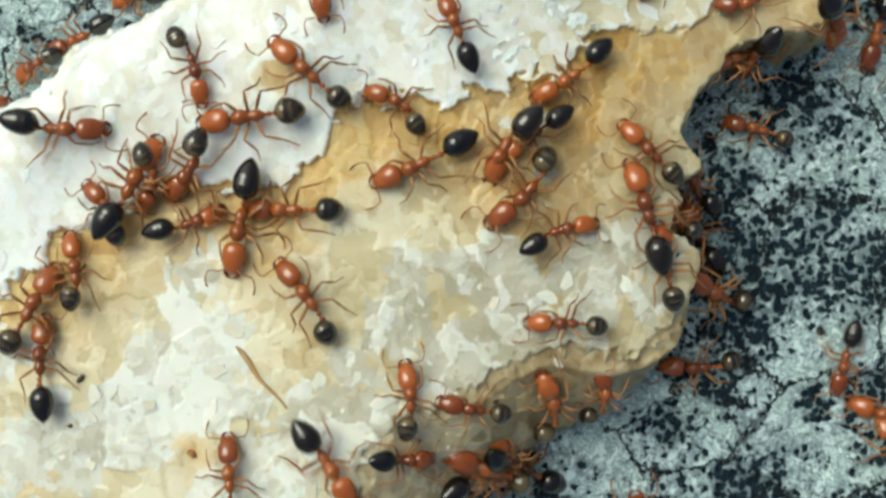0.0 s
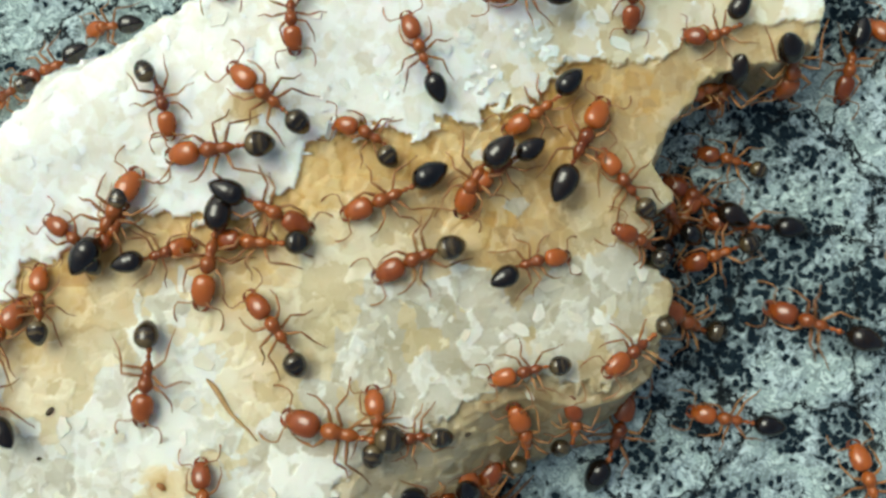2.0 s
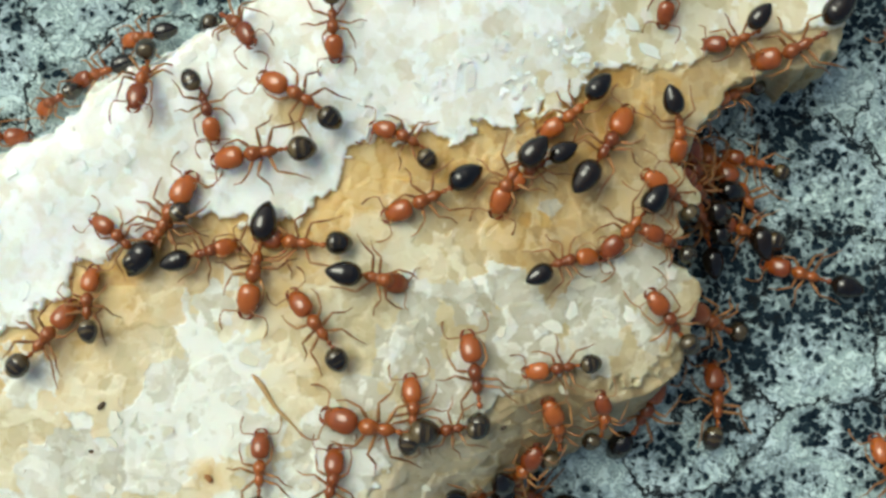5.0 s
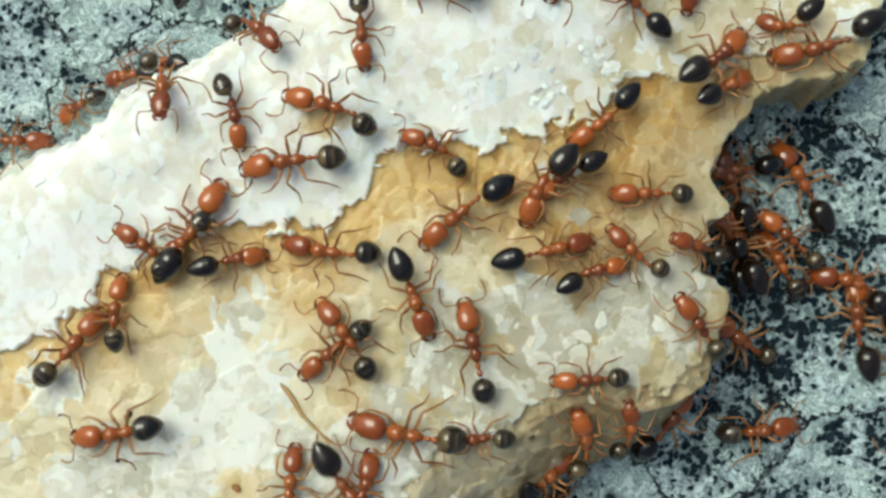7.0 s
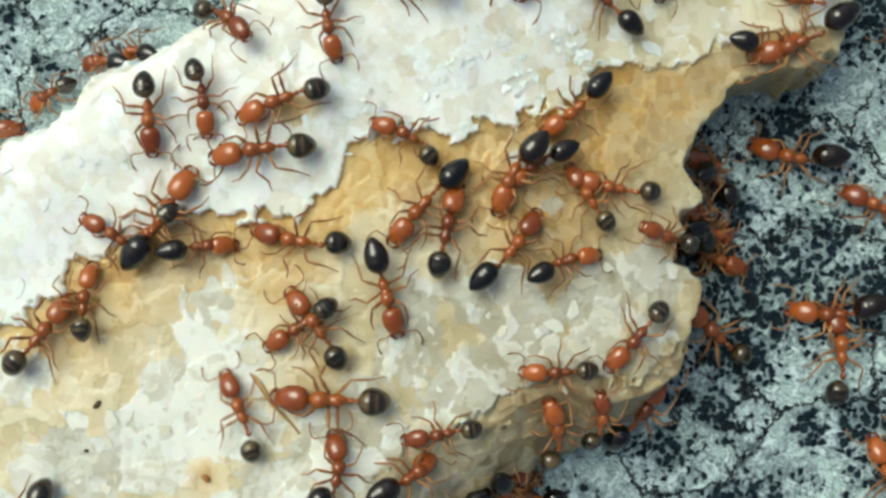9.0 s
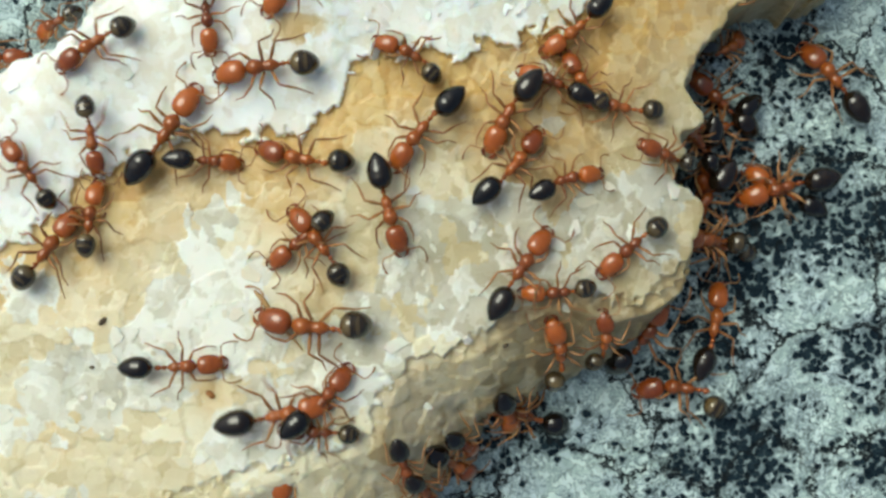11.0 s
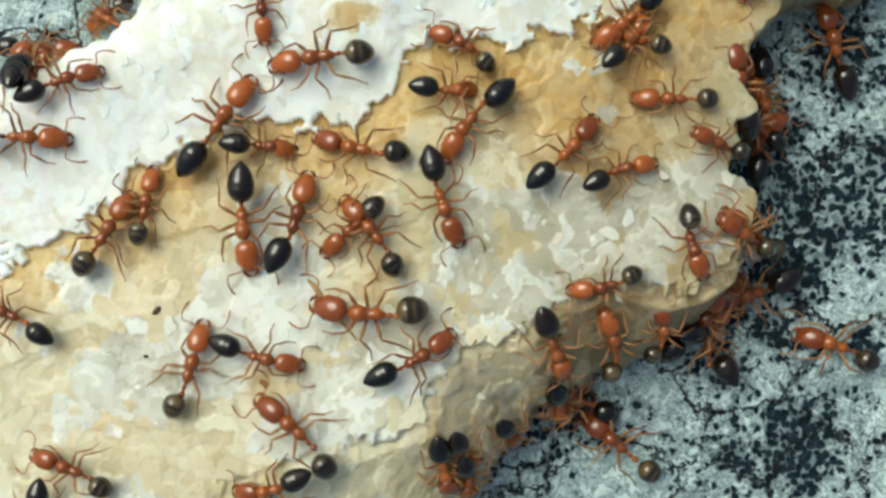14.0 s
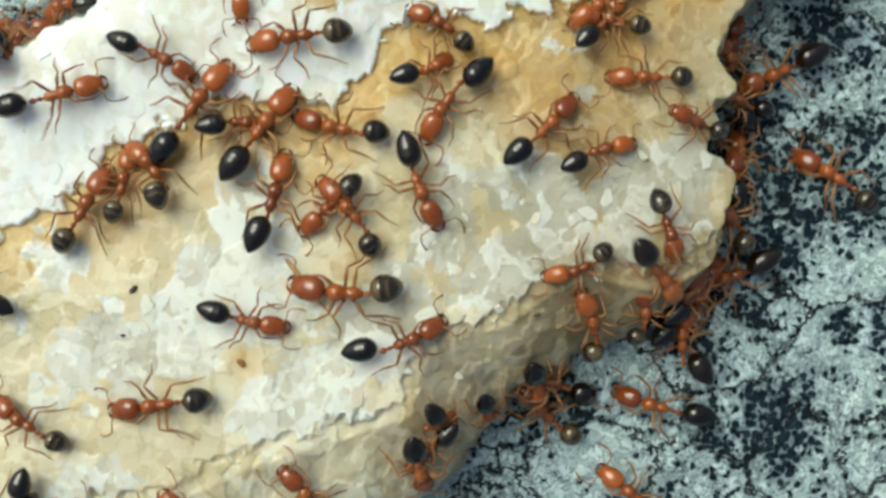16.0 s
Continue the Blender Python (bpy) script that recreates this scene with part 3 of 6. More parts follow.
def leg_mesh(kind, side):
    hx, hy = HIP[kind]
    bm = bmesh.new()
    knee, ankle, toe = [Vector((x * 0.78, y * 0.72 * side, z - 0.34)) for x, y, z in REACH[kind]]
    start = Vector((0, 0, 0))
    mid = (start + knee) / 2 + Vector((0, 0, 0.05))
    tarsus = [ankle + (toe - ankle) * k / 3 + Vector((0, 0, 0.012 * (k % 2))) for k in range(1, 4)]
    tube(bm, [start, start.lerp(knee, 0.15), mid, knee, knee.lerp(ankle, 0.5), ankle, *tarsus],
         [0.062, 0.040, 0.056, 0.030, 0.038, 0.026, 0.019, 0.017, 0.011])
    return bm


def first_ant():
    root = new("ant")
    root.empty_display_size = 0.001
    bm = bmesh.new()
    loft(bm, [(0.50, 0.07, 0.07, 0), (0.46, 0.12, 0.12, 0.01), (0.38, 0.195, 0.19, 0.03), (0.26, 0.228, 0.228, 0.05), (0.14, 0.205, 0.21, 0.05), (0.05, 0.155, 0.165, 0.02),
              (-0.01, 0.138, 0.138, -0.01), (-0.08, 0.150, 0.150, 0.0), (-0.20, 0.166, 0.175, 0.01), (-0.30, 0.150, 0.155, -0.01), (-0.38, 0.105, 0.11, -0.04), (-0.45, 0.05, 0.05, -0.06)])
    for v in bm.verts:
        v.co.z += BODY_Z * MM
    part("thorax", bm, RUST, root)
    bm = bmesh.new()
    loft(bm, [(-0.40, 0.04, 0.04, -0.05), (-0.48, 0.05, 0.06, -0.03), (-0.55, 0.085, 0.13, 0.03), (-0.61, 0.05, 0.07, 0.0), (-0.66, 0.05, 0.06, 0.0),
              (-0.73, 0.105, 0.12, 0.02), (-0.80, 0.085, 0.10, 0.0), (-0.86, 0.05, 0.06, 0.0)], n=10)
    for v in bm.verts:
        v.co.z += BODY_Z * MM
    part("petiole", bm, RUST, root)

    # head, its own space starts at the neck
    bm = bmesh.new()
    loft(bm, [(0.00, 0.05, 0.05, 0), (0.02, 0.14, 0.12, 0.0), (0.06, 0.225, 0.17, 0.01), (0.14, 0.290, 0.22, 0.01), (0.28, 0.325, 0.245, 0.0), (0.44, 0.328, 0.245, -0.01),
              (0.60, 0.300, 0.22, -0.03), (0.73, 0.245, 0.175, -0.055), (0.82, 0.180, 0.13, -0.07), (0.88, 0.10, 0.08, -0.08)], n=18, squash=2.2)
    head = part("head", bm, ORANGE, root, "glossy orange-red head")
    head.location = NECK
    for side in (1, -1):
        bm = bmesh.new()
        ball(bm, (0.52, 0.288 * side, 0.05), (0.045, 0.03, 0.045))
        part("eye", bm, EYE, head, "small black eye")
        bm = bmesh.new()
        tube(bm, [(0.76, 0.15 * side, -0.09), (0.87, 0.19 * side, -0.10), (0.97, 0.13 * side, -0.11), (1.02, 0.02 * side, -0.12)], [0.06, 0.065, 0.045, 0.015])
        part("mandible", bm, JAW, head)
        bm = bmesh.new()
        tube(bm, [(0.70, 0.13 * side, 0.06), (0.82, 0.28 * side, 0.13), (0.84, 0.58 * side, 0.16), (0.98, 0.66 * side, 0.08), (1.16, 0.68 * side, -0.04),
                  (1.32, 0.66 * side, -0.16), (1.46, 0.60 * side, -0.24)], [0.029, 0.021, 0.024, 0.019, 0.022, 0.032, 0.015])
        part("antenna", bm, FEELER, head)

    # gaster, its own space starts at the waist
    bm = bmesh.new()
    loft(bm, [(0.02, 0.05, 0.05, 0), (-0.03, 0.16, 0.15, 0.02), (-0.12, 0.265, 0.245, 0.04), (-0.26, 0.338, 0.31, 0.05), (-0.42, 0.362, 0.33, 0.05),
              (-0.425, 0.360, 0.328, 0.05), (-0.56, 0.355, 0.32, 0.05), (-0.70, 0.318, 0.28, 0.04), (-0.705, 0.315, 0.277, 0.04), (-0.83, 0.268, 0.23, 0.02),
              (-0.94, 0.196, 0.17, 0.0), (-0.945, 0.193, 0.167, 0.0), (-1.02, 0.128, 0.11, -0.02), (-1.07, 0.070, 0.06, -0.03), (-1.10, 0.018, 0.018, -0.03)], n=20)
    for v in bm.verts:
        v.co.x, v.co.y, v.co.z = v.co.x * 1.03, v.co.y * 1.05, v.co.z * 1.05
    gaster = part("gaster", bm, BLACK, root, "shiny black gaster")
    gaster.location = WAIST
    for kind in HIP:
        for side in (1, -1):
            leg = part("leg", leg_mesh(kind, side), LEG, root)
            leg.location = Vector((HIP[kind][0], HIP[kind][1] * side, 0.34)) * MM
            leg["phase"] = (side * (-1 if kind == "middle" else 1) + 1) // 2
            leg["side"] = side
    return root


def posture(head_turn, neck, gaster_turn, waist):
    """Poses of head and gaster on the body: turned sideways in degrees, drawn in or stretched out."""
    lift = max(0.0, 0.95 - waist)
    nod = max(0.0, 0.95 - neck)
    h = pose(NECK.x - (1 - neck) * 0.95 * MM, 0, NECK.z - nod * 0.3 * MM, 0, 10 + nod * 60, head_turn)
    a = radians(gaster_turn)
    back = WAIST.x * 0 - (0.86 - (1 - waist) * 1.35) * MM
    g = pose(back * math.cos(a) * 1.0, back * math.sin(a), WAIST.z + (0.02 + lift * 0.9) * MM, 0, 4 + lift * 70, gaster_turn)
    return h, g


def round_gaster():
    """The gaster of an ant that holds its tip down: nearly a ball from above."""
    bm = bmesh.new()
    loft(bm, [(0.02, 0.05, 0.05, 0), (-0.02, 0.15, 0.14, 0.01), (-0.08, 0.25, 0.23, 0.02), (-0.20, 0.345, 0.33, 0.02), (-0.36, 0.382, 0.37, 0.0),
              (-0.365, 0.379, 0.367, 0.0), (-0.52, 0.362, 0.36, -0.03), (-0.66, 0.295, 0.31, -0.08), (-0.665, 0.291, 0.306, -0.08), (-0.76, 0.21, 0.24, -0.14),
              (-0.82, 0.12, 0.15, -0.20), (-0.84, 0.04, 0.06, -0.24)], n=20)
    for v in bm.verts:
        v.co.x, v.co.y, v.co.z = v.co.x * 0.93, v.co.y * 0.95, v.co.z * 0.96
    ob = part("gaster", bm, BROWN, None)
    me = ob.data
    bpy.data.objects.remove(ob)
    return me


LABELS = ("orange ant with a black gaster, feeding on the pale food", "orange ant with a black gaster, walking", "small orange ant with a dark brown gaster")
model = first_ant()
tagged(model, LABELS[0], "ant", "ants on the food")
spare = [model]


ROUND, POINTED = round_gaster(), [c for c in model.children if c.name == "gaster"][0].data


def part_of(ob, name):
    return [c for c in ob.children if c.name.split(".")[0] == name]


def ant(size, label=0, tip_down=False):
    """One more ant. Size 1 is about 3 mm long."""
    ob = spare.pop() if spare else copy_thing(model, Matrix.Identity(4))
    ob.scale = (size, size, size)
    part_of(ob, "gaster")[0].data = ROUND if tip_down else POINTED
    return tagged(ob, LABELS[label])


def stand(x, y, heading, size):
    """The pose of an ant on whatever lies under it, tilted with the slope along its body."""
    c, s = math.cos(radians(heading)), math.sin(radians(heading))
    fore, aft, here = smooth_height(x + 0.9 * c, y + 0.9 * s), smooth_height(x - 1.0 * c, y - 1.0 * s), smooth_height(x, y)
    pitch = math.degrees(math.atan2(fore - aft, 1.9))
    pitch = max(-42.0, min(42.0, pitch))
    z = max(here, 0.5 * here + 0.25 * (fore + aft)) + 0.03
    return pose(x * MM, y * MM, z * MM, 0, 0, heading) @ pose(0, 0, 0, 0, -pitch, 0)


def trek(ob, *rows):
    """Rows of seconds, x, y, heading, and the posture: head turn, neck, gaster turn, waist."""
    size = ob.scale[0]
    rows = list(rows)
    if rows[0][0] > 0:
        rows.insert(0, (0.0, *rows[0][1:]))
    if rows[-1][0] < 16:
        rows.append((16.0, *rows[-1][1:]))
    walk(ob, [(r[0], stand(*r[1:4], size)) for r in rows])
    head, gaster = part_of(ob, "head")[0], part_of(ob, "gaster")[0]
    bent = [(r[0], *posture(*r[4:])) for r in rows]
    walk(head, [(t, h) for t, h, g in bent])
    walk(gaster, [(t, g) for t, h, g in bent])
    # tripod gait while it walks
    beats = [0.0]
    for a, b in zip(rows, rows[1:]):
        far = math.hypot(b[1] - a[1], b[2] - a[2])
        if far > 0.35 and far / (b[0] - a[0]) > 0.7:
            n = max(1, min(round(far / 0.45), round((b[0] - a[0]) / 0.1)))
            beats += [a[0] + (b[0] - a[0]) * k / n for k in range(n)] + [b[0]]
    beats = sorted({round(t * FPS) / FPS for t in beats} | {16.0})
    for leg in part_of(ob, "leg"):
        rest = Matrix.Translation(leg.location)
        if len(beats) > 2:
            walk(leg, [(t, rest @ pose(0, 0, 0, 0, 0, (17 if (k + leg["phase"]) % 2 else -17) * leg["side"])) for k, t in enumerate(beats)])
        else:
            leg.rotation_euler.z = radians(random.uniform(-26, 26))


# ---- the ants ----
ant_a1 = ant(1.07, 0, True)
ant_a2 = ant(0.84, 2, True)
ant_a3 = ant(0.98, 1, True)
ant_a4 = ant(0.84, 2, True)
ant_a5 = ant(0.84, 1)
ant_a6 = ant(0.84, 2, True)
ant_a7 = ant(0.89, 1, True)
ant_a8 = ant(0.93, 1, True)
ant_b1 = ant(0.87, 0)
ant_b2 = ant(0.84, 2, True)
ant_b3 = ant(0.84, 2)
ant_b5 = ant(0.99, 1)
ant_c1 = ant(1.10, 0)
ant_c2 = ant(0.84, 2, True)
ant_d1 = ant(0.84, 1, True)
ant_f1 = ant(1.02, 1, True)
ant_g1 = ant(0.84, 2)
ant_h1 = ant(1.08, 1)
ant_h2 = ant(1.00, 0, True)
ant_i1 = ant(0.98, 0, True)
ant_i2 = ant(1.03, 1, True)
ant_i3 = ant(0.90, 1, True)
ant_j1 = ant(0.86, 2, True)
ant_j2 = ant(1.02, 0, True)
ant_j3 = ant(0.93, 1)
ant_j4 = ant(0.84, 1)
ant_j5 = ant(1.06, 1, True)
ant_k1 = ant(0.90, 1, True)
ant_k2 = ant(0.96, 1)
ant_m1 = ant(1.20, 1, True)
ant_n1 = ant(1.03, 1)
ant_n2 = ant(0.91, 1, True)
ant_n3 = ant(0.84, 1, True)
ant_n4 = ant(1.01, 1)
ant_p1 = ant(1.00, 0)
ant_r1 = ant(1.02, 1)
ant_r2 = ant(0.84, 2)
ant_s1 = ant(0.89, 0)
ant_t1 = ant(1.08, 1)
ant_t2 = ant(0.90, 1, True)
ant_u1 = ant(0.90, 1, True)
ant_u2 = ant(0.84, 1, True)
ant_w1 = ant(0.84, 2)
ant_w2 = ant(0.95, 1)
ant_x1 = ant(0.84, 2, True)
ant_x2 = ant(0.94, 1, True)
ant_z1 = ant(0.84, 2, True)
ant_z2 = ant(0.99, 0, True)
ant_z3 = ant(0.84, 2, True)
ant_z4 = ant(1.10, 1)
ant_aa = ant(1.04, 1, True)
ant_bb1 = ant(1.10, 0, True)
ant_bb3 = ant(1.10, 1)
ant_bb4 = ant(1.10, 1)
ant_bb5 = ant(0.84, 2)
ant_cc1 = ant(0.88, 1)
ant_ee1 = ant(0.95, 1)
ant_ee2 = ant(0.97, 1)
ant_ee3 = ant(1.10, 1)
ant_ee4 = ant(1.02, 1)
ant_ee6 = ant(1.10, 1, True)
ant_ee8 = ant(1.10, 1, True)
ant_ee9 = ant(1.04, 1)
ant_ee10 = ant(1.03, 1)
ant_ee11 = ant(1.01, 1)
ant_ff1 = ant(0.84, 2)
ant_ff2 = ant(0.84, 2)
ant_ff4 = ant(1.10, 0)
ant_ff7 = ant(0.84, 2)
ant_o1 = ant(1.02, 1, True)
ant_gg1 = ant(0.92, 1)
ant_gg2 = ant(0.89, 1, True)
ant_gg3 = ant(0.91, 1)
ant_gg4 = ant(1.02, 1, True)
ant_gg5 = ant(0.92, 1, True)
ant_gg6 = ant(0.91, 0)
ant_gg7 = ant(1.07, 1, True)
ant_gg8 = ant(0.94, 0)
ant_gg9 = ant(0.84, 2)
ant_hh1 = ant(0.91, 1)
ant_hh2 = ant(1.10, 1)
ant_hh3 = ant(0.98, 1)
ant_hh4 = ant(0.86, 1)
ant_ii1 = ant(1.09, 1)
ant_ii2 = ant(1.04, 1)
ant_ii3 = ant(0.84, 1)
ant_ii4 = ant(0.87, 0)
ant_ii5 = ant(0.85, 1)
ant_ii6 = ant(1.10, 0)
ant_ii7 = ant(0.84, 2)
ant_ii8 = ant(1.08, 0)
ant_ii9 = ant(0.84, 1)
ant_ii10 = ant(0.95, 0)
ant_ll1 = ant(0.84, 2)
ant_ll3 = ant(1.10, 1)
ant_ll5 = ant(0.95, 1)
ant_ll6 = ant(0.90, 1)
ant_ll7 = ant(0.84, 1)
ant_r3 = ant(1.00, 1)
ant_nn1 = ant(1.02, 1)
ant_nn2 = ant(0.98, 1)
ant_nn3 = ant(1.00, 0)
ant_nn4 = ant(0.95, 1, True)


# ---- small things on the food ----
def crumbs():
    dark = plain("speck_brown", (0.035, 0.022, 0.012), (0.09, 0.05, 0.02), 0.6)
    rust = plain("pit_rust", (0.24, 0.09, 0.02), (0.40, 0.18, 0.05), 0.5)
    straw = plain("fibre_straw", (0.33, 0.19, 0.07), (0.50, 0.33, 0.14), 0.6)
    for x, y, size, turn, mat, label in ((-10.71, -3.36, 0.15, 50, dark, "tiny dark brown speck on the cream food"),
                                         (1.46, -4.11, 0.10, 20, dark, "tiny black speck on the food's slope"),
                                         (-11.05, -4.75, 0.09, 10, dark, "tiny brown speck on the cream food"),
                                         (-7.46, -5.55, 0.17, -40, rust, "rusty brown grain sunk in the food")):
        bm = bmesh.new()
        ball(bm, (0, 0, 0), (size, size * 0.62, size * 0.5))
        for v in bm.verts:
            v.co *= 1 + 0.25 * (noise.noise(v.co * 9000 + Vector((x, y, 0))))
        ob = part("speck", bm, mat, None)
        ob.matrix_basis = pose(x * MM, y * MM, (float(height(x, y)[0]) + size * 0.25) * MM, 0, 0, turn)
        tagged(ob, label, "speck")
    # a dry fibre
    bm = bmesh.new()
    pts = [(-6.15 + 0.45 * k + 0.03 * math.sin(3 * k), -2.45 - 0.55 * k + 0.04 * math.sin(2 * k + 1)) for k in np.linspace(0, 3.3, 12)]
    tube(bm, [(x, y, float(height(x, y)[0]) + 0.05) for x, y in pts], [0.03, 0.075, 0.085, 0.08, 0.07, 0.06, 0.055, 0.05, 0.045, 0.035, 0.03, 0.015])
    tagged(part("fibre", bm, straw, None), "dry straw-coloured plant fibre lying on the food", "fibre")


crumbs()


# ---- loose flakes of the food ----
def flake_meshes(mat):
    made = []
    rng = random.Random(5)
    for k in range(16):
        bm = bmesh.new()
        n = rng.randint(8, 12)
        long = rng.uniform(1.0, 2.0)
        ring = []
        for i in range(n):
            a = 2 * math.pi * i / n + rng.uniform(-0.2, 0.2)
            r = rng.uniform(0.55, 1.05)
            ring.append((r * long * math.cos(a), r * math.sin(a)))
        top = [bm.verts.new((x * 0.93 * MM * 0.2, y * 0.93 * MM * 0.2, rng.uniform(0.008, 0.022) * MM)) for x, y in ring]
        rim = [bm.verts.new((x * MM * 0.2, y * MM * 0.2, -0.05 * MM)) for x, y in ring]
        mid = bm.verts.new((0, 0, 0.02 * MM))
        for i in range(n):
            j = (i + 1) % n
            bm.faces.new((top[i], top[j], mid))
            bm.faces.new((rim[i], rim[j], top[j], top[i]))
        me = bpy.data.meshes.new("flake")
        bm.to_mesh(me)
        bm.free()
        me.materials.append(mat)
        made.append(me)
    return made


CRUMBLED = [(0.2, 6.9, 0.9), (1.2, 7.4, 0.8), (2.0, 6.3, 0.6), (-0.6, 6.2, 0.5), (4.0, 6.9, 0.5), (3.1, 7.6, 0.7), (-2.6, 5.6, 0.5)]


def flakes(count=205, crumbs=85):
    rng = random.Random(8)
    cream, snow = flake_meshes(FLAKE), flake_meshes(SNOW)
    made = 0
    while made < count + crumbs:
        crumb = made >= count
        if crumb:
            cx, cy, r = rng.choice(CRUMBLED)
            x, y = rng.gauss(cx, r * 0.6), rng.gauss(cy, r * 0.5)
        else:
            x, y = rng.uniform(-14, 8.5), rng.uniform(-8.5, 9)
        z, w, a, _, f, d, _ = food_surface(np.array([x]), np.array([y]))
        if d[0] < 0.7 or (above(x, y, RIDGE) < 0.3 if crumb else max(w[0], f[0]) < rng.uniform(0.1, 0.75)):
            continue
        e = 0.12
        hx = (height(x + e, y)[0] - height(x - e, y)[0]) / (2 * e)
        hy = (height(x, y + e)[0] - height(x, y - e)[0]) / (2 * e)
        if abs(hx) > 1.2 or abs(hy) > 1.2:
            continue
        ob = new("flake", rng.choice(snow if crumb or above(x, y, RIDGE) > -0.2 else cream))
        ob.parent = food
        size = rng.choice((0.25, 0.35, 0.45, 0.6) if crumb else (0.35, 0.5, 0.5, 0.7, 0.9, 1.3))
        turn = Vector((-hx, -hy, 1)).to_track_quat("Z", "Y").to_matrix().to_4x4()
        tilt = pose(0, 0, 0, rng.uniform(-22, 22), rng.uniform(-22, 22), 0) if crumb else Matrix.Identity(4)
        ob.matrix_basis = Matrix.Translation(Vector((x, y, float(z[0]) + (0.03 if crumb else 0.015))) * MM) @ turn @ tilt @ pose(0, 0, 0, 0, 0, rng.uniform(0, 360)) @ Matrix.Diagonal((size, size, min(size, 1.1), 1))
        made += 1


flakes()


def motions():
    trek(ant_a1, (0, -5.63, 4.23, -173, -0, 1.08, 0, 0.90), (9, -5.76, 4.24, -172, 4, 1.08, -4, 0.92), (16, -5.69, 4.16, -172, 2, 1.08, -2, 0.90))
    trek(ant_a2, (0, -7.22, 5.73, -72, -13, 1.08, 13, 0.87), (5, -7.42, 5.72, -72, -11, 1.08, 11, 0.75), (9, -7.45, 5.80, -82, -7, 1.08, 7, 0.74))
    trek(ant_a3, (0, -3.99, 5.52, 139, -2, 1.07, 2, 0.93), (5, -4.56, 5.88, 149, 6, 1.08, -6, 0.87), (7.5, -4.62, 5.85, 162, 10, 1.08, -10, 0.97), (8, -4.57, 5.79, 165, 10, 1.08, -10, 0.91), (8.5, -4.72, 5.64, 187, 16, 1.08, -16, 0.93), (9, -5.16, 5.68, 201, 6, 1.08, -6, 0.92), (9.5, -5.37, 5.63, 198, 2, 0.99, -2, 0.90), (10, -5.04, 5.70, 213, 4, 0.87, -4, 0.95), (11, -4.85, 6.85, 231, -0, 1.08, 0, 0.80), (12, -5.89, 11.97, 257, 2, 1.08, -2, 1.05))
    trek(ant_a4, (0, -1.34, 4.66, 147, 22, 1.08, -22, 0.73), (9, -1.47, 4.72, 151, 16, 1.08, -16, 0.83), (16, -1.44, 4.61, 150, 11, 1.08, -11, 0.77))
    trek(ant_a5, (0, 0.27, 6.90, 113, 1, 0.89, -1, 0.81), (0.5, 0.16, 7.06, 113, 1, 1.05, -1, 0.93), (1.5, 0.12, 7.06, 114, -0, 1.08, 0, 0.90), (2.5, 0.10, 7.07, 112, -0, 1.08, 0, 0.92), (3, 0.13, 6.95, 113, -2, 1.08, 2, 0.83), (3.5, -0.33, 7.95, 112, -2, 1.08, 2, 0.78), (4, -0.68, 9.62, 109, -1, 1.08, 1, 0.83), (5, -1.82, 13.48, 106, 2, 1.08, -2, 1.08))
    trek(ant_a6, (0.5, -3.58, 8.12, -88, 4, 1.01, -4, 0.78), (7.5, -3.70, 8.14, -85, 1, 1.08, -1, 0.72), (9, -3.80, 7.99, -80, 6, 1.08, -6, 0.72))
    trek(ant_a7, (1, -7.27, 14.73, -106, 1, 1.08, -1, 0.80), (1.5, -6.47, 11.67, -94, -1, 1.06, 1, 0.95), (2, -5.56, 9.37, -79, -12, 1.05, 12, 1.08), (2.5, -5.62, 8.39, -85, -7, 1.00, 7, 0.72), (3, -5.41, 8.19, -85, -7, 1.00, 7, 0.72), (4, -5.88, 8.10, -64, -16, 0.92, 16, 0.80), (4.5, -6.11, 7.79, -39, -25, 0.95, 25, 0.72), (5, -6.38, 8.03, -33, -25, 1.08, 25, 0.94), (7.5, -6.63, 8.10, -33, -15, 1.08, 15, 0.86), (9, -6.61, 8.01, -34, -14, 1.08, 14, 0.79))
    trek(ant_a8, (2.5, -3.27, 13.89, -169, 2, 1.08, -2, 1.02), (3, -5.81, 10.57, -193, 10, 1.08, -10, 1.08), (3.5, -7.48, 7.32, -166, -1, 1.08, 1, 0.72), (4, -8.77, 6.61, -155, 6, 0.98, -6, 0.82), (4.5, -9.18, 6.39, -94, -4, 1.07, 4, 0.72), (5, -9.25, 6.31, -94, -4, 1.08, 4, 0.72), (7.5, -9.51, 6.25, -72, -18, 1.08, 18, 1.08), (9, -9.03, 5.29, -87, 0, 0.97, -0, 0.72), (9.5, -9.15, 5.01, -57, 4, 1.08, -4, 0.72), (10, -9.15, 5.08, -55, -4, 1.08, 4, 0.72), (10.5, -9.96, 4.99, -102, 1, 1.08, -1, 0.80), (11, -10.78, 4.89, -148, 5, 1.08, -5, 0.88), (12.2, -21.05, 5.26, -157, 5, 1.08, -5, 0.96))
    trek(ant_b1, (2.5, -12.15, 7.39, -155, -1, 1.08, 1, 0.79), (9, -11.59, 7.60, -182, 9, 0.91, -9, 0.75))
    trek(ant_b2, (9, -13.64, 6.53, -152, 7, 0.74, -7, 0.72))
    trek(ant_b3, (2.5, -10.29, 8.72, -175, 5, 0.74, -5, 0.72), (5, -10.58, 8.67, -170, 3, 0.76, -3, 0.72), (7.5, -10.47, 7.94, -178, 17, 0.72, -17, 0.72))
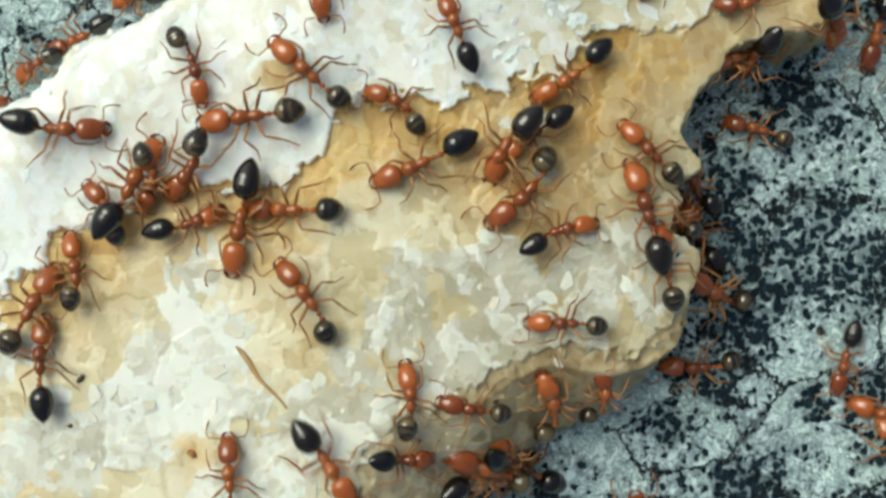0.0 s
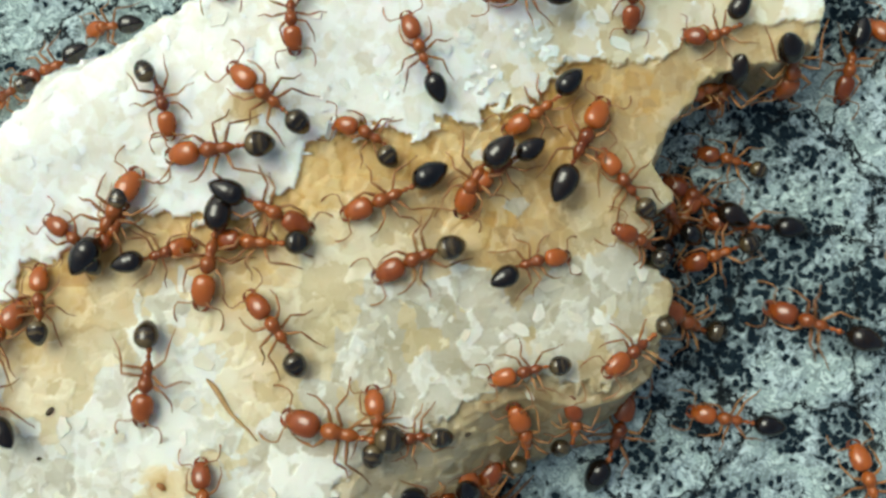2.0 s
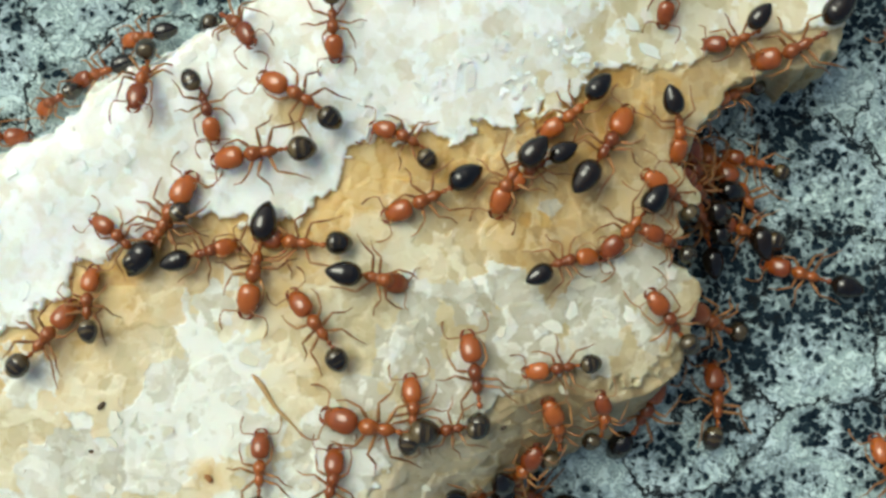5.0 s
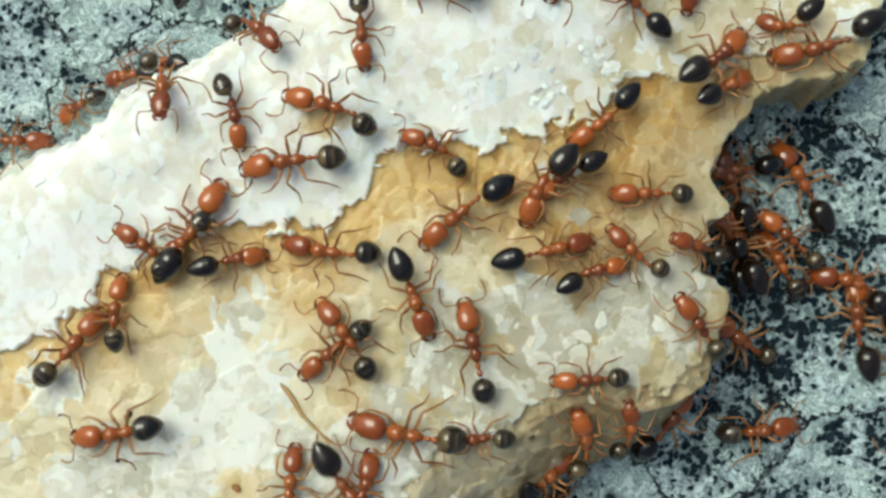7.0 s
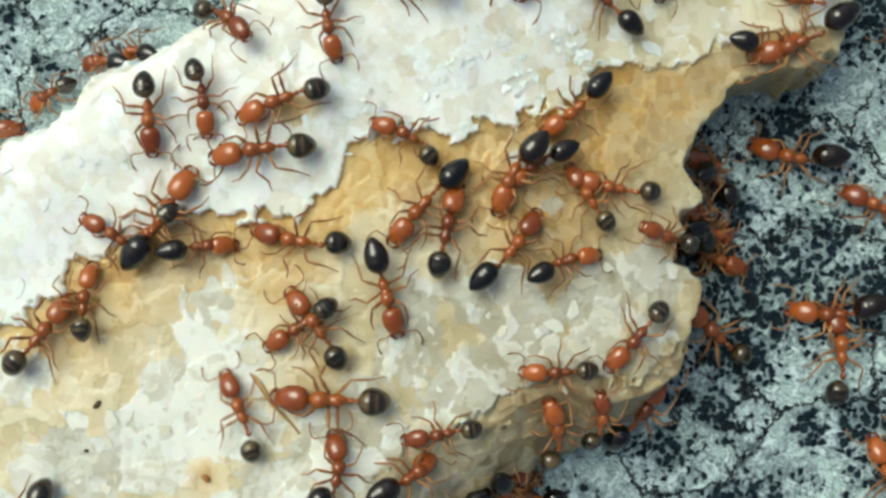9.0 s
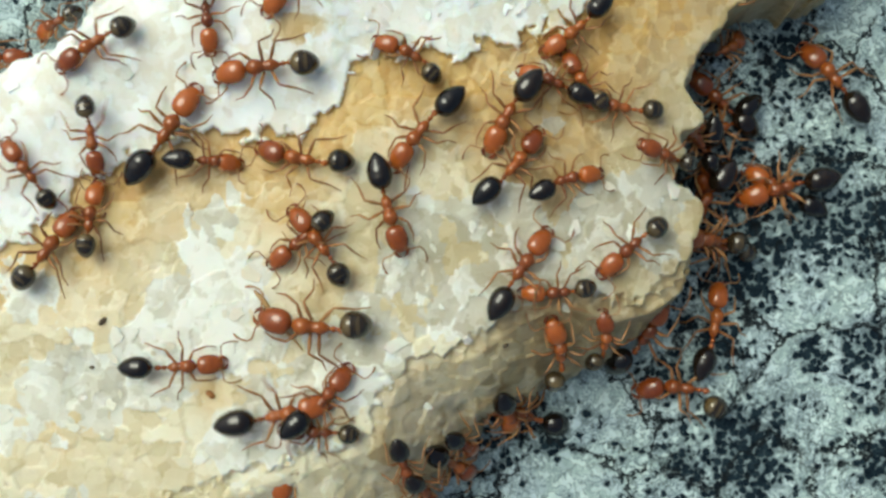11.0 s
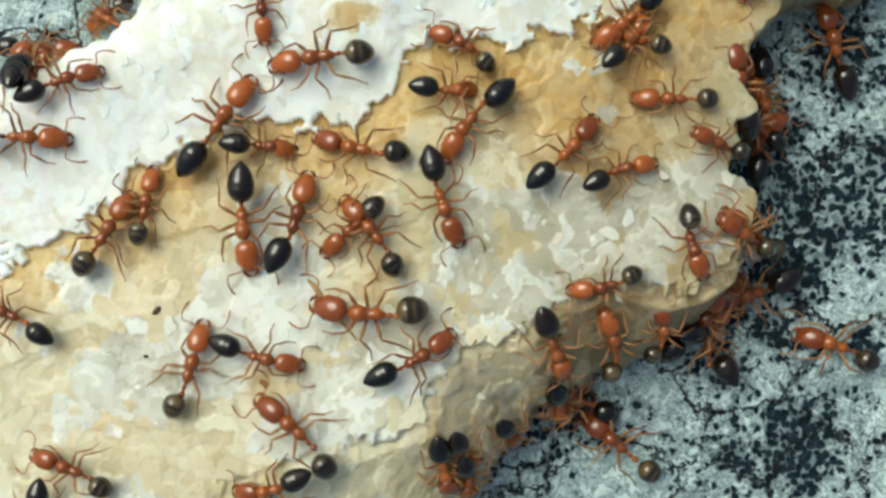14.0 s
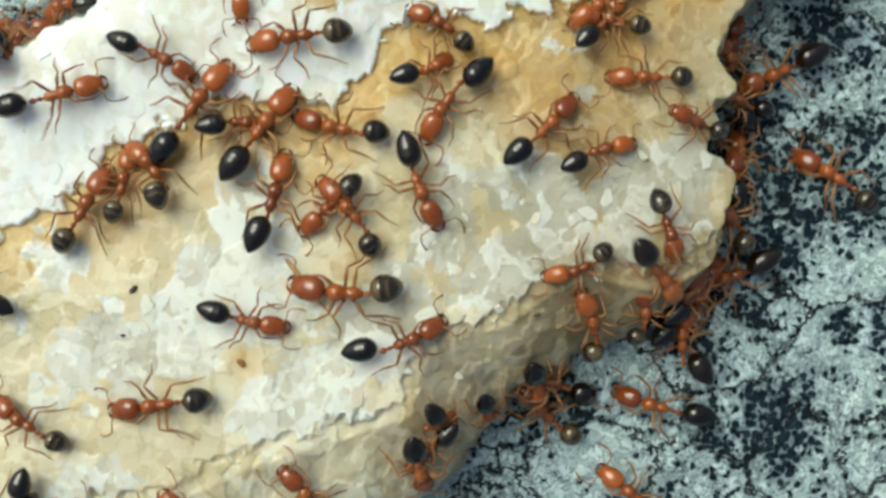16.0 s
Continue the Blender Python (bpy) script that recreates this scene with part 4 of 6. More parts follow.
    trek(ant_b5, (0, -11.13, 3.88, -3, 7, 1.07, -7, 0.72), (0.5, -9.33, 4.25, 16, 3, 1.08, -3, 0.98), (1, -7.55, 3.75, -34, -7, 1.08, 7, 0.92), (1.5, -6.34, 2.86, -36, -1, 1.08, 1, 1.01), (2, -4.35, 2.54, -26, -2, 1.08, 2, 0.87), (2.5, -2.47, 2.29, 6, 6, 1.02, -6, 0.72), (3, -2.32, 2.15, -20, -3, 0.79, 3, 0.72), (3.5, -2.58, 1.98, -28, -6, 0.72, 6, 0.72), (4, -2.49, 0.94, -55, -11, 0.86, 11, 0.72), (4.5, -2.39, 0.54, -21, -8, 0.72, 8, 0.72), (5, -2.33, 0.49, -13, -4, 0.72, 4, 0.72), (7.5, -2.13, 0.18, -75, 0, 1.08, -0, 0.75), (12.5, -2.09, -0.00, -73, 4, 1.08, -4, 0.84), (16, -2.13, -0.21, -68, 6, 1.08, -6, 0.80))
    trek(ant_c1, (0, -9.06, 2.33, 59, 1, 1.08, -1, 0.77), (5, -8.63, 2.30, 58, 2, 1.08, -2, 0.90), (12.5, -8.65, 2.41, 54, 1, 1.08, -1, 0.89), (16, -8.75, 2.21, 52, -2, 1.08, 2, 1.07))
    trek(ant_c2, (0, -8.49, 2.57, -99, -23, 1.08, 23, 0.72), (0.5, -8.42, 2.40, -109, -14, 1.08, 14, 0.78), (1, -8.46, 2.35, -120, -5, 0.88, 5, 0.82), (1.5, -8.68, 2.09, -123, -18, 0.95, 18, 0.72), (2, -8.66, 2.11, -123, -22, 1.03, 22, 0.79), (2.5, -8.63, 2.12, -129, -3, 1.08, 3, 0.83), (5, -8.73, 2.01, -141, -4, 0.87, 4, 0.75), (9, -8.99, 1.91, -137, 1, 0.88, -1, 0.72), (10, -8.83, 1.57, -138, 4, 0.88, -4, 0.72), (11.2, -12.15, 2.50, -73, -1, 1.08, 1, 0.91), (12.2, -18.83, 3.95, -53, 17, 1.08, -17, 1.08))
    trek(ant_d1, (0, -9.80, 1.60, 122, 14, 0.93, -14, 0.72), (2.5, -9.82, 1.58, 137, 12, 1.08, -12, 0.72), (5, -10.02, 1.68, 133, 16, 1.03, -16, 0.75), (9, -10.09, 1.67, 143, 13, 1.08, -13, 0.76), (10, -10.26, 1.68, 130, 23, 1.04, -23, 1.08), (11.2, -13.88, 0.95, 126, -1, 1.08, 1, 0.91), (12.2, -18.61, 0.37, 127, 0, 1.08, -0, 0.91))
    trek(ant_f1, (0, -7.36, 2.78, -125, -12, 0.87, 12, 0.72), (0.5, -7.47, 2.70, -131, 7, 1.08, -7, 0.72), (1, -7.14, 2.07, -93, 10, 0.99, -10, 0.72), (1.5, -7.50, -0.60, -95, 1, 1.08, -1, 0.89), (2, -7.79, -2.29, -96, -6, 1.08, 6, 0.94), (2.5, -7.51, -4.48, -73, -3, 1.00, 3, 0.72), (3, -8.35, -6.45, -78, -2, 1.08, 2, 0.75), (3.5, -9.10, -9.03, -83, -1, 1.08, 1, 0.78), (4.5, -10.06, -13.18, -88, 1, 1.08, -1, 0.86))
    trek(ant_g1, (0, -7.40, 1.20, 19, 6, 0.86, -6, 0.81), (9, -7.57, 1.39, 5, -5, 0.87, 5, 0.72), (12.5, -7.42, 1.54, -7, -1, 0.78, 1, 0.72), (16, -7.47, 1.67, -2, -11, 0.78, 11, 0.72))
    trek(ant_h1, (0, -5.98, 1.17, -101, 1, 1.08, -1, 0.85), (5.2, -5.99, 0.79, -102, -0, 1.08, 0, 0.88), (6.4, -5.43, -2.11, -65, 9, 1.08, -9, 0.83), (7.2, -3.29, -6.97, -53, 4, 1.08, -4, 0.83), (8, 0.41, -12.06, -46, 5, 1.08, -5, 1.02))
    trek(ant_h2, (0, -4.55, 1.57, 179, -1, 1.01, 1, 0.98), (9, -4.71, 1.55, 170, -7, 1.07, 7, 0.99), (16, -4.52, 1.48, 167, -7, 1.08, 7, 0.94))
    trek(ant_i1, (0, -4.01, -0.98, 125, 8, 1.08, -8, 0.93), (9, -4.13, -1.00, 126, 4, 1.08, -4, 0.89), (16, -4.14, -1.01, 129, 9, 1.08, -9, 0.94))
    trek(ant_i2, (0, 2.31, 2.03, -132, -13, 1.08, 13, 0.87), (0.5, 2.21, 2.00, -137, -11, 1.08, 11, 0.91), (1, 1.98, 1.57, -147, -13, 1.03, 13, 1.06), (1.5, 1.40, 1.47, -156, -12, 1.08, 12, 0.99), (2, 0.06, 1.13, -158, 5, 1.06, -5, 0.73), (2.5, -2.82, 0.38, -179, 4, 1.08, -4, 0.72), (3, -4.01, -0.73, -141, 0, 1.06, -0, 0.99), (3.5, -4.28, -1.43, -129, -6, 1.01, 6, 1.08), (4, -6.08, -3.41, -131, -1, 1.02, 1, 0.94), (4.5, -10.66, -6.07, -166, -3, 1.08, 3, 0.94), (5, -16.44, -7.21, -167, -2, 1.08, 2, 0.94), (5.6, -21.73, -8.74, -167, -2, 1.08, 2, 0.94))
    trek(ant_i3, (5, -4.22, -11.06, 93, -0, 1.08, 0, 1.08), (5.7, -4.44, -7.23, 161, 2, 1.08, -2, 1.02), (6.4, -4.66, -3.41, 229, 4, 1.08, -4, 0.96), (7.3, -4.48, -1.03, 212, 2, 1.08, -2, 0.91), (7.5, -4.49, -1.02, 210, 4, 1.08, -4, 0.92), (9, -4.60, -0.96, 214, -1, 1.08, 1, 0.83), (16, -4.71, -0.78, 223, -1, 1.08, 1, 0.75))
    trek(ant_j1, (0, -10.77, -0.26, 96, 10, 1.08, -10, 0.72), (5, -11.06, -0.36, 89, -10, 1.08, 10, 0.72), (16, -10.98, -0.21, 78, 3, 1.08, -3, 0.82))
    trek(ant_j2, (0, -12.08, -1.29, 60, 1, 1.07, -1, 0.90), (5, -12.38, -1.36, 49, 2, 1.08, -2, 0.83), (16, -12.13, -0.94, 60, -0, 1.08, 0, 0.87))
    trek(ant_j3, (0, -11.79, -2.83, 90, -5, 1.08, 5, 0.94), (0.5, -11.92, -2.79, 93, -10, 1.08, 10, 1.00), (1, -11.62, -1.94, 94, 0, 0.97, -0, 0.72), (1.5, -11.79, -2.01, 122, 2, 0.81, -2, 0.72), (2, -12.37, -3.16, 129, 1, 0.86, -1, 0.72), (2.5, -14.13, -3.76, 153, -4, 1.01, 4, 0.83), (3.2, -17.86, -5.52, 154, -4, 1.08, 4, 0.72))
    trek(ant_j4, (10, -19.32, -3.40, 158, -2, 1.08, 2, 0.88), (11.5, -18.05, -4.79, 158, -4, 1.08, 4, 0.94), (12.5, -13.35, -4.03, 162, 1, 1.08, -1, 0.82), (13, -14.52, -3.70, 157, 0, 1.08, -0, 0.72), (13.5, -15.02, -3.64, 161, -1, 1.08, 1, 0.86), (14, -15.07, -3.47, 155, 6, 1.08, -6, 1.00), (14.5, -15.25, -3.52, 159, 4, 1.08, -4, 0.91), (16, -15.53, -3.42, 159, 2, 1.08, -2, 0.92))
    trek(ant_j5, (5.2, -4.81, -9.39, 150, 6, 1.08, -6, 0.83), (6.6, -9.11, -4.39, 180, -0, 1.08, 0, 0.72), (7.3, -11.79, -3.75, 192, -5, 1.08, 5, 0.72), (7.5, -12.20, -3.71, 192, -5, 1.08, 5, 0.72), (8, -12.96, -4.17, 201, 4, 1.08, -4, 0.82), (8.5, -12.08, -5.35, 237, 0, 1.08, -0, 0.88), (9, -12.68, -7.04, 248, -1, 1.08, 1, 0.90), (9.6, -14.21, -10.88, 243, -2, 1.08, 2, 0.95))
    trek(ant_k1, (0.5, -6.29, -6.24, 94, -1, 1.08, 1, 0.81), (1, -6.17, -6.01, 97, 3, 1.04, -3, 0.86), (1.5, -6.14, -6.03, 97, 3, 1.01, -3, 0.86), (2.5, -6.12, -5.88, 95, -0, 1.08, 0, 0.86), (3, -5.83, -5.80, 101, 4, 1.08, -4, 0.87), (3.5, -5.93, -5.90, 97, 5, 1.08, -5, 0.86), (4.5, -5.95, -5.83, 90, 2, 1.08, -2, 0.87), (5, -5.86, -5.37, 88, 2, 1.08, -2, 0.89), (7.5, -5.81, -5.52, 84, -2, 1.08, 2, 0.89), (8.5, -5.91, -5.45, 84, -0, 1.08, 0, 0.89), (9, -6.38, -3.52, 111, 5, 1.08, -5, 1.08), (9.5, -8.72, -1.17, 153, 3, 1.08, -3, 1.00), (10, -11.23, -3.52, 204, -11, 1.05, 11, 0.83), (10.6, -16.17, -3.76, 180, -0, 1.08, 0, 0.85), (11.2, -19.57, -4.12, 180, -0, 1.08, 0, 0.81))
    trek(ant_k2, (4, -3.22, -9.32, 93, 3, 1.08, -3, 1.08), (4.5, -3.65, -5.84, 70, 15, 1.04, -15, 0.76), (5, -3.70, -5.71, 75, 16, 0.87, -16, 0.75), (7.5, -3.60, -5.52, 66, 14, 0.88, -14, 0.72), (8.5, -3.61, -5.47, 61, 13, 0.80, -13, 0.72), (9, -3.51, -5.38, 80, 25, 0.99, -25, 0.72), (10, -3.73, -5.75, 69, 15, 0.87, -15, 0.87), (12.5, -4.14, -5.03, 16, 1, 1.08, -1, 0.81), (13, -3.42, -4.74, 10, 4, 1.08, -4, 0.92), (13.5, -2.45, -4.65, 35, 8, 1.08, -8, 0.92), (14, -2.87, -4.78, 31, 7, 1.08, -7, 0.85), (16, -2.52, -4.88, 22, 12, 1.06, -12, 1.04))
    trek(ant_m1, (0, 1.02, -6.29, 154, 2, 1.08, -2, 1.03), (0.3, -1.41, -4.02, 169, -1, 1.08, 1, 0.92), (0.5, -2.10, -4.01, 171, -0, 0.98, 0, 1.01), (1, -2.09, -3.85, 170, -4, 1.08, 4, 0.95), (2.5, -2.28, -3.96, 167, -5, 1.08, 5, 0.97), (5, -2.33, -3.98, 170, -5, 1.08, 5, 0.93), (7.5, -2.38, -3.85, 168, -4, 1.08, 4, 0.94), (8.5, -2.70, -3.57, 163, -1, 1.08, 1, 0.91), (9, -3.76, -3.15, 178, 0, 1.06, -0, 0.90), (10, -4.38, -3.52, 174, -6, 1.08, 6, 0.87), (12.5, -4.32, -3.42, 175, -9, 1.08, 9, 0.92), (16, -4.30, -3.42, 177, -10, 1.08, 10, 0.83))
    trek(ant_n1, (0, -3.44, -5.75, -58, -2, 1.08, 2, 0.73), (0.4, -2.01, -8.61, -68, -3, 1.08, 3, 0.86), (1, -1.20, -12.47, -59, -0, 1.08, 0, 0.76))
    trek(ant_n2, (0, -1.04, -3.90, 92, 10, 0.87, -10, 0.72), (5.1, -1.26, -3.58, 89, 9, 0.93, -9, 0.77), (6.3, -1.12, -4.78, 64, 0, 1.04, -0, 0.72), (6.75, -0.91, -6.99, -4, -1, 1.06, 1, 0.77), (7.2, -0.69, -9.32, -71, -2, 1.08, 2, 0.83), (8, 0.91, -12.86, -68, 1, 1.08, -1, 0.85))
    trek(ant_n3, (0, 0.68, -4.26, 168, -4, 0.99, 4, 0.74), (0.5, 0.68, -4.18, 180, 1, 1.08, -1, 0.80), (1, 0.08, -4.23, 187, -2, 1.06, 2, 0.72), (2.5, -0.11, -4.05, 188, 10, 1.08, -10, 0.72), (7.5, -0.26, -4.05, 187, 5, 1.08, -5, 0.72), (9, -0.43, -4.21, 190, -0, 1.08, 0, 0.83), (9.5, -0.14, -4.83, 204, -6, 0.80, 6, 0.72), (10, -2.16, -5.25, 172, 0, 0.98, -0, 0.72), (11.2, -4.71, -7.65, 179, 0, 1.08, -0, 0.88), (12.2, -8.33, -13.45, 212, 6, 1.08, -6, 1.01))
    trek(ant_n4, (7.5, -0.95, -8.61, 68, -4, 0.97, 4, 0.82), (8.5, -1.52, -5.68, 45, 8, 0.72, -8, 0.72), (9, -1.34, -5.50, 35, 10, 0.72, -10, 0.72), (9.5, -1.19, -3.83, 72, 7, 1.08, -7, 1.02), (10, 0.07, -2.86, 66, 5, 1.08, -5, 0.88), (11.2, 2.64, -1.68, 54, -3, 1.08, 3, 0.89), (12.2, 6.99, -3.47, 48, 5, 1.08, -5, 0.78))
    trek(ant_p1, (0, -0.87, 2.84, -156, -4, 1.05, 4, 1.02), (5, -0.84, 2.86, -155, -5, 1.08, 5, 0.93), (7.5, -0.83, 2.63, -138, 7, 1.08, -7, 1.06), (8.5, -1.03, 2.66, -136, 8, 1.08, -8, 0.96), (9, -1.07, 2.55, -131, 4, 1.07, -4, 1.00), (12.5, -1.30, 2.28, -129, 8, 0.98, -8, 0.93), (16, -1.36, 2.20, -126, 10, 0.93, -10, 0.98))
    trek(ant_r1, (0, 1.64, 3.29, -121, 12, 0.72, -12, 0.72), (9, 1.64, 3.49, -118, 11, 0.87, -11, 0.72), (10.3, 1.62, 3.20, -115, 11, 0.86, -11, 0.72), (12.5, 0.17, 2.13, -138, -3, 1.08, 3, 0.96), (13, -0.22, 1.16, -117, 7, 1.08, -7, 0.99), (13.3, 0.11, -1.77, -63, -0, 1.08, 0, 0.82), (13.5, 1.14, -4.02, -42, 0, 1.00, 0, 0.85), (13.8, 1.10, -4.07, -85, 0, 1.00, 0, 0.85), (14.2, 1.34, -4.51, -29, 0, 1.00, 0, 0.85), (14.5, 1.29, -2.40, 31, 0, 1.00, 0, 0.85), (14.8, 0.77, 0.19, 69, 0, 1.00, 0, 0.85), (15, 1.20, 1.01, 64, 0, 1.00, 0, 0.85), (15.3, 1.58, 0.42, 27, 0, 1.00, 0, 0.85), (15.5, 2.53, -1.71, -21, 0, 1.00, 0, 0.85), (15.8, 4.20, -2.10, -17, 0, 1.00, 0, 0.85), (16, 5.06, -2.72, -49, 0, 1.00, 0, 0.85))
    trek(ant_r3, (0, 1.56, -6.13, -75, -3, 0.92, 3, 0.72))
    trek(ant_nn1, (0, 7.98, 1.17, 120, 0, 1.00, 0, 0.85), (2.5, 9.01, 3.26, 155, 0, 1.00, 0, 0.85), (5, 7.64, 3.41, 140, 0, 1.00, 0, 0.85), (7.5, 8.38, 3.99, 110, 0, 1.00, 0, 0.85), (9, 8.23, 4.00, 140, 0, 1.00, 0, 0.85), (10, 8.73, 4.04, 146, 0, 1.00, 0, 0.85), (12.5, 8.08, 3.79, 120, 0, 1.00, 0, 0.85), (14.5, 7.01, 3.79, 98, 0, 1.00, 0, 0.85), (16, 7.95, 4.41, 80, 0, 1.00, 0, 0.85))
    trek(ant_nn2, (0, 7.27, 0.87, 60, 0, 1.00, 0, 0.85), (2.5, 8.40, 2.30, 60, 0, 1.00, 0, 0.85), (5, 8.39, 2.18, 100, 0, 1.00, 0, 0.85), (7.5, 8.58, 1.82, 90, 0, 1.00, 0, 0.85), (9, 8.34, 1.95, -10, 0, 1.00, 0, 0.85), (10, 8.13, 2.01, -60, 0, 1.00, 0, 0.85), (12.5, 8.54, 1.93, -102, 0, 1.00, 0, 0.85), (14.5, 8.54, 3.87, -81, 0, 1.00, 0, 0.85), (15.2, 8.48, 1.35, -90, 0, 1.00, 0, 0.85), (16, 8.46, 1.31, -95, 0, 1.00, 0, 0.85))
    trek(ant_nn3, (0, 0.84, -6.61, 30, 0, 1.00, 0, 0.85), (3.5, 2.15, -5.74, 60, 0, 1.00, 0, 0.85), (5, 2.19, -5.59, 58, 0, 1.00, 0, 0.85), (9, 1.38, -6.33, 20, 0, 1.00, 0, 0.85), (10.8, -0.13, -7.92, -30, 0, 1.00, 0, 0.85), (12.5, -1.54, -7.83, -80, 0, 1.00, 0, 0.85), (16, -2.16, -8.61, -80, 0, 1.00, 0, 0.85))
    trek(ant_nn4, (0, 6.52, -0.07, 100, 0, 1.00, 0, 0.85), (3, 10.11, 1.49, 215, 0, 1.00, 0, 0.85), (4, 9.53, 1.23, 130, 0, 1.00, 0, 0.85), (5, 9.79, 2.00, 161, 0, 1.00, 0, 0.85), (7.5, 10.05, 1.11, 97, 0, 1.00, 0, 0.85), (9, 8.65, 1.10, -21, 0, 1.00, 0, 0.85), (10, 8.86, -1.04, -184, 0, 1.00, 0, 0.85), (12.5, 7.71, -0.79, -198, 0, 1.00, 0, 0.85), (14.5, 7.00, -0.93, -221, 0, 1.00, 0, 0.85), (15.3, 7.41, -0.59, -260, 0, 1.00, 0, 0.85), (16, 8.18, 0.04, -272, 0, 1.00, 0, 0.85))
    trek(ant_r2, (0, 2.47, 3.71, -144, 2, 1.08, -2, 0.79), (9, 2.36, 3.86, -147, 8, 1.07, -8, 0.75), (10.2, 2.41, 3.48, -145, 0, 0.97, -0, 0.77), (10.97, 2.82, 3.90, -199, 4, 0.98, -4, 0.76), (11.73, 3.23, 4.32, -253, 7, 0.98, -7, 0.74), (12.5, 3.63, 4.75, -306, 11, 0.99, -11, 0.73), (16, 3.43, 4.74, -307, 10, 0.99, -10, 0.73))
    trek(ant_s1, (0, 3.60, 5.42, -145, -8, 1.08, 8, 0.96), (9, 3.57, 5.52, -140, -6, 1.08, 6, 0.80), (16, 3.37, 5.35, -143, -1, 1.02, 1, 0.82))
    trek(ant_t1, (0, 5.89, 1.60, 107, 2, 1.08, -2, 0.91), (0.5, 5.40, 3.80, 93, -3, 1.08, 3, 0.96), (1, 5.00, 4.08, 78, -0, 1.08, 0, 0.84), (1.5, 4.81, 4.34, 64, -1, 1.08, 1, 0.87), (2.5, 4.80, 4.44, 63, 0, 1.08, -0, 0.86), (5, 4.60, 4.45, 57, 3, 1.01, -3, 0.80), (6.2, 5.26, 6.11, 45, 0, 0.86, -0, 0.72), (7.2, 7.68, 8.36, 38, 7, 0.88, -7, 0.72), (8, 9.04, 11.99, 43, 3, 1.08, -3, 0.75))
    trek(ant_t2, (0, 6.04, 3.29, 135, 1, 1.08, -1, 0.74), (0.5, 6.17, 3.47, 128, -2, 0.98, 2, 0.94), (1, 6.17, 3.33, 127, 0, 1.08, -0, 0.76), (1.5, 6.13, 3.26, 128, -3, 1.08, 3, 0.74), (2.5, 6.22, 3.36, 129, 5, 1.08, -5, 0.82), (3, 6.62, 3.12, 127, -4, 1.05, 4, 0.80), (3.5, 6.82, 3.36, 139, 11, 1.01, -11, 0.76), (5, 6.51, 3.18, 144, 6, 1.08, -6, 0.92), (6.3, 7.59, 3.04, 136, 0, 1.00, -0, 1.08), (7.4, 13.09, 1.29, 144, -1, 1.08, 1, 1.07), (8.2, 18.81, 0.29, 157, -4, 1.08, 4, 0.97))
    trek(ant_u1, (5, 8.79, 6.30, -161, -2, 1.08, 2, 1.08), (6.3, 5.95, 4.22, -167, 1, 0.99, -1, 0.74), (7.5, 4.86, 3.17, -186, -0, 1.07, 0, 0.97), (8.5, 4.74, 3.17, -182, 4, 0.84, -4, 1.03), (9, 4.76, 3.19, -191, -6, 1.08, 6, 1.00), (10, 4.80, 3.25, -194, -8, 1.08, 8, 0.96), (12.5, 4.92, 3.07, -182, -1, 1.08, 1, 0.94), (16, 4.79, 3.11, -180, -1, 1.08, 1, 0.88))
    trek(ant_u2, (5.2, 10.10, 4.33, 164, 5, 1.08, -5, 0.90), (6.5, 5.73, 1.50, 153, -6, 0.92, 6, 0.83), (7.5, 3.77, 2.05, 134, -8, 1.06, 8, 0.97), (8, 3.24, 2.86, 134, -6, 1.08, 6, 0.88), (8.5, 3.84, 3.02, 142, 6, 1.08, -6, 0.90), (9, 4.04, 2.86, 123, -1, 1.08, 1, 0.81), (9.5, 4.01, 2.92, 106, -6, 1.08, 6, 0.72), (10, 3.94, 3.05, 107, -10, 1.00, 10, 0.72), (12.5, 3.74, 4.93, 156, 4, 1.08, -4, 0.72), (16, 3.74, 4.83, 168, 2, 1.08, -2, 0.72))
    trek(ant_w1, (0, 3.29, 0.96, 17, -11, 1.08, 11, 0.82), (9, 3.21, 0.96, 16, -10, 1.08, 10, 0.76), (16, 3.25, 0.86, 18, -8, 1.08, 8, 0.80))
    trek(ant_w2, (2.5, 14.01, 7.47, -103, -1, 0.98, 1, 0.73), (4, 8.13, 3.44, -114, 3, 0.94, -3, 0.80), (4.5, 7.70, 2.43, -133, -3, 0.98, 3, 0.72), (5, 5.37, 2.03, -133, -4, 1.08, 4, 0.78), (5.83, 4.04, 1.86, -74, -2, 1.08, 2, 0.88), (6.67, 2.71, 1.69, -16, 0, 1.08, -0, 0.98), (7.5, 1.38, 1.53, 43, 2, 1.07, -2, 1.07), (9, 1.70, 1.35, 51, 7, 1.08, -7, 0.95), (16, 1.66, 1.52, 45, 4, 1.08, -4, 0.87))
    trek(ant_x1, (0, 6.76, 1.56, 129, -17, 0.72, 17, 0.72), (0.5, 6.42, 1.89, 140, 1, 0.96, -1, 0.90), (1, 6.50, 1.72, 149, 9, 1.08, -9, 0.79), (4.5, 6.37, 1.67, 152, 5, 1.08, -5, 0.82), (7.5, 6.39, 1.80, 163, 3, 1.08, -3, 0.77), (9, 6.30, 1.77, 163, -2, 1.08, 2, 0.72), (16, 6.14, 1.84, 161, -1, 1.03, 1, 0.72))
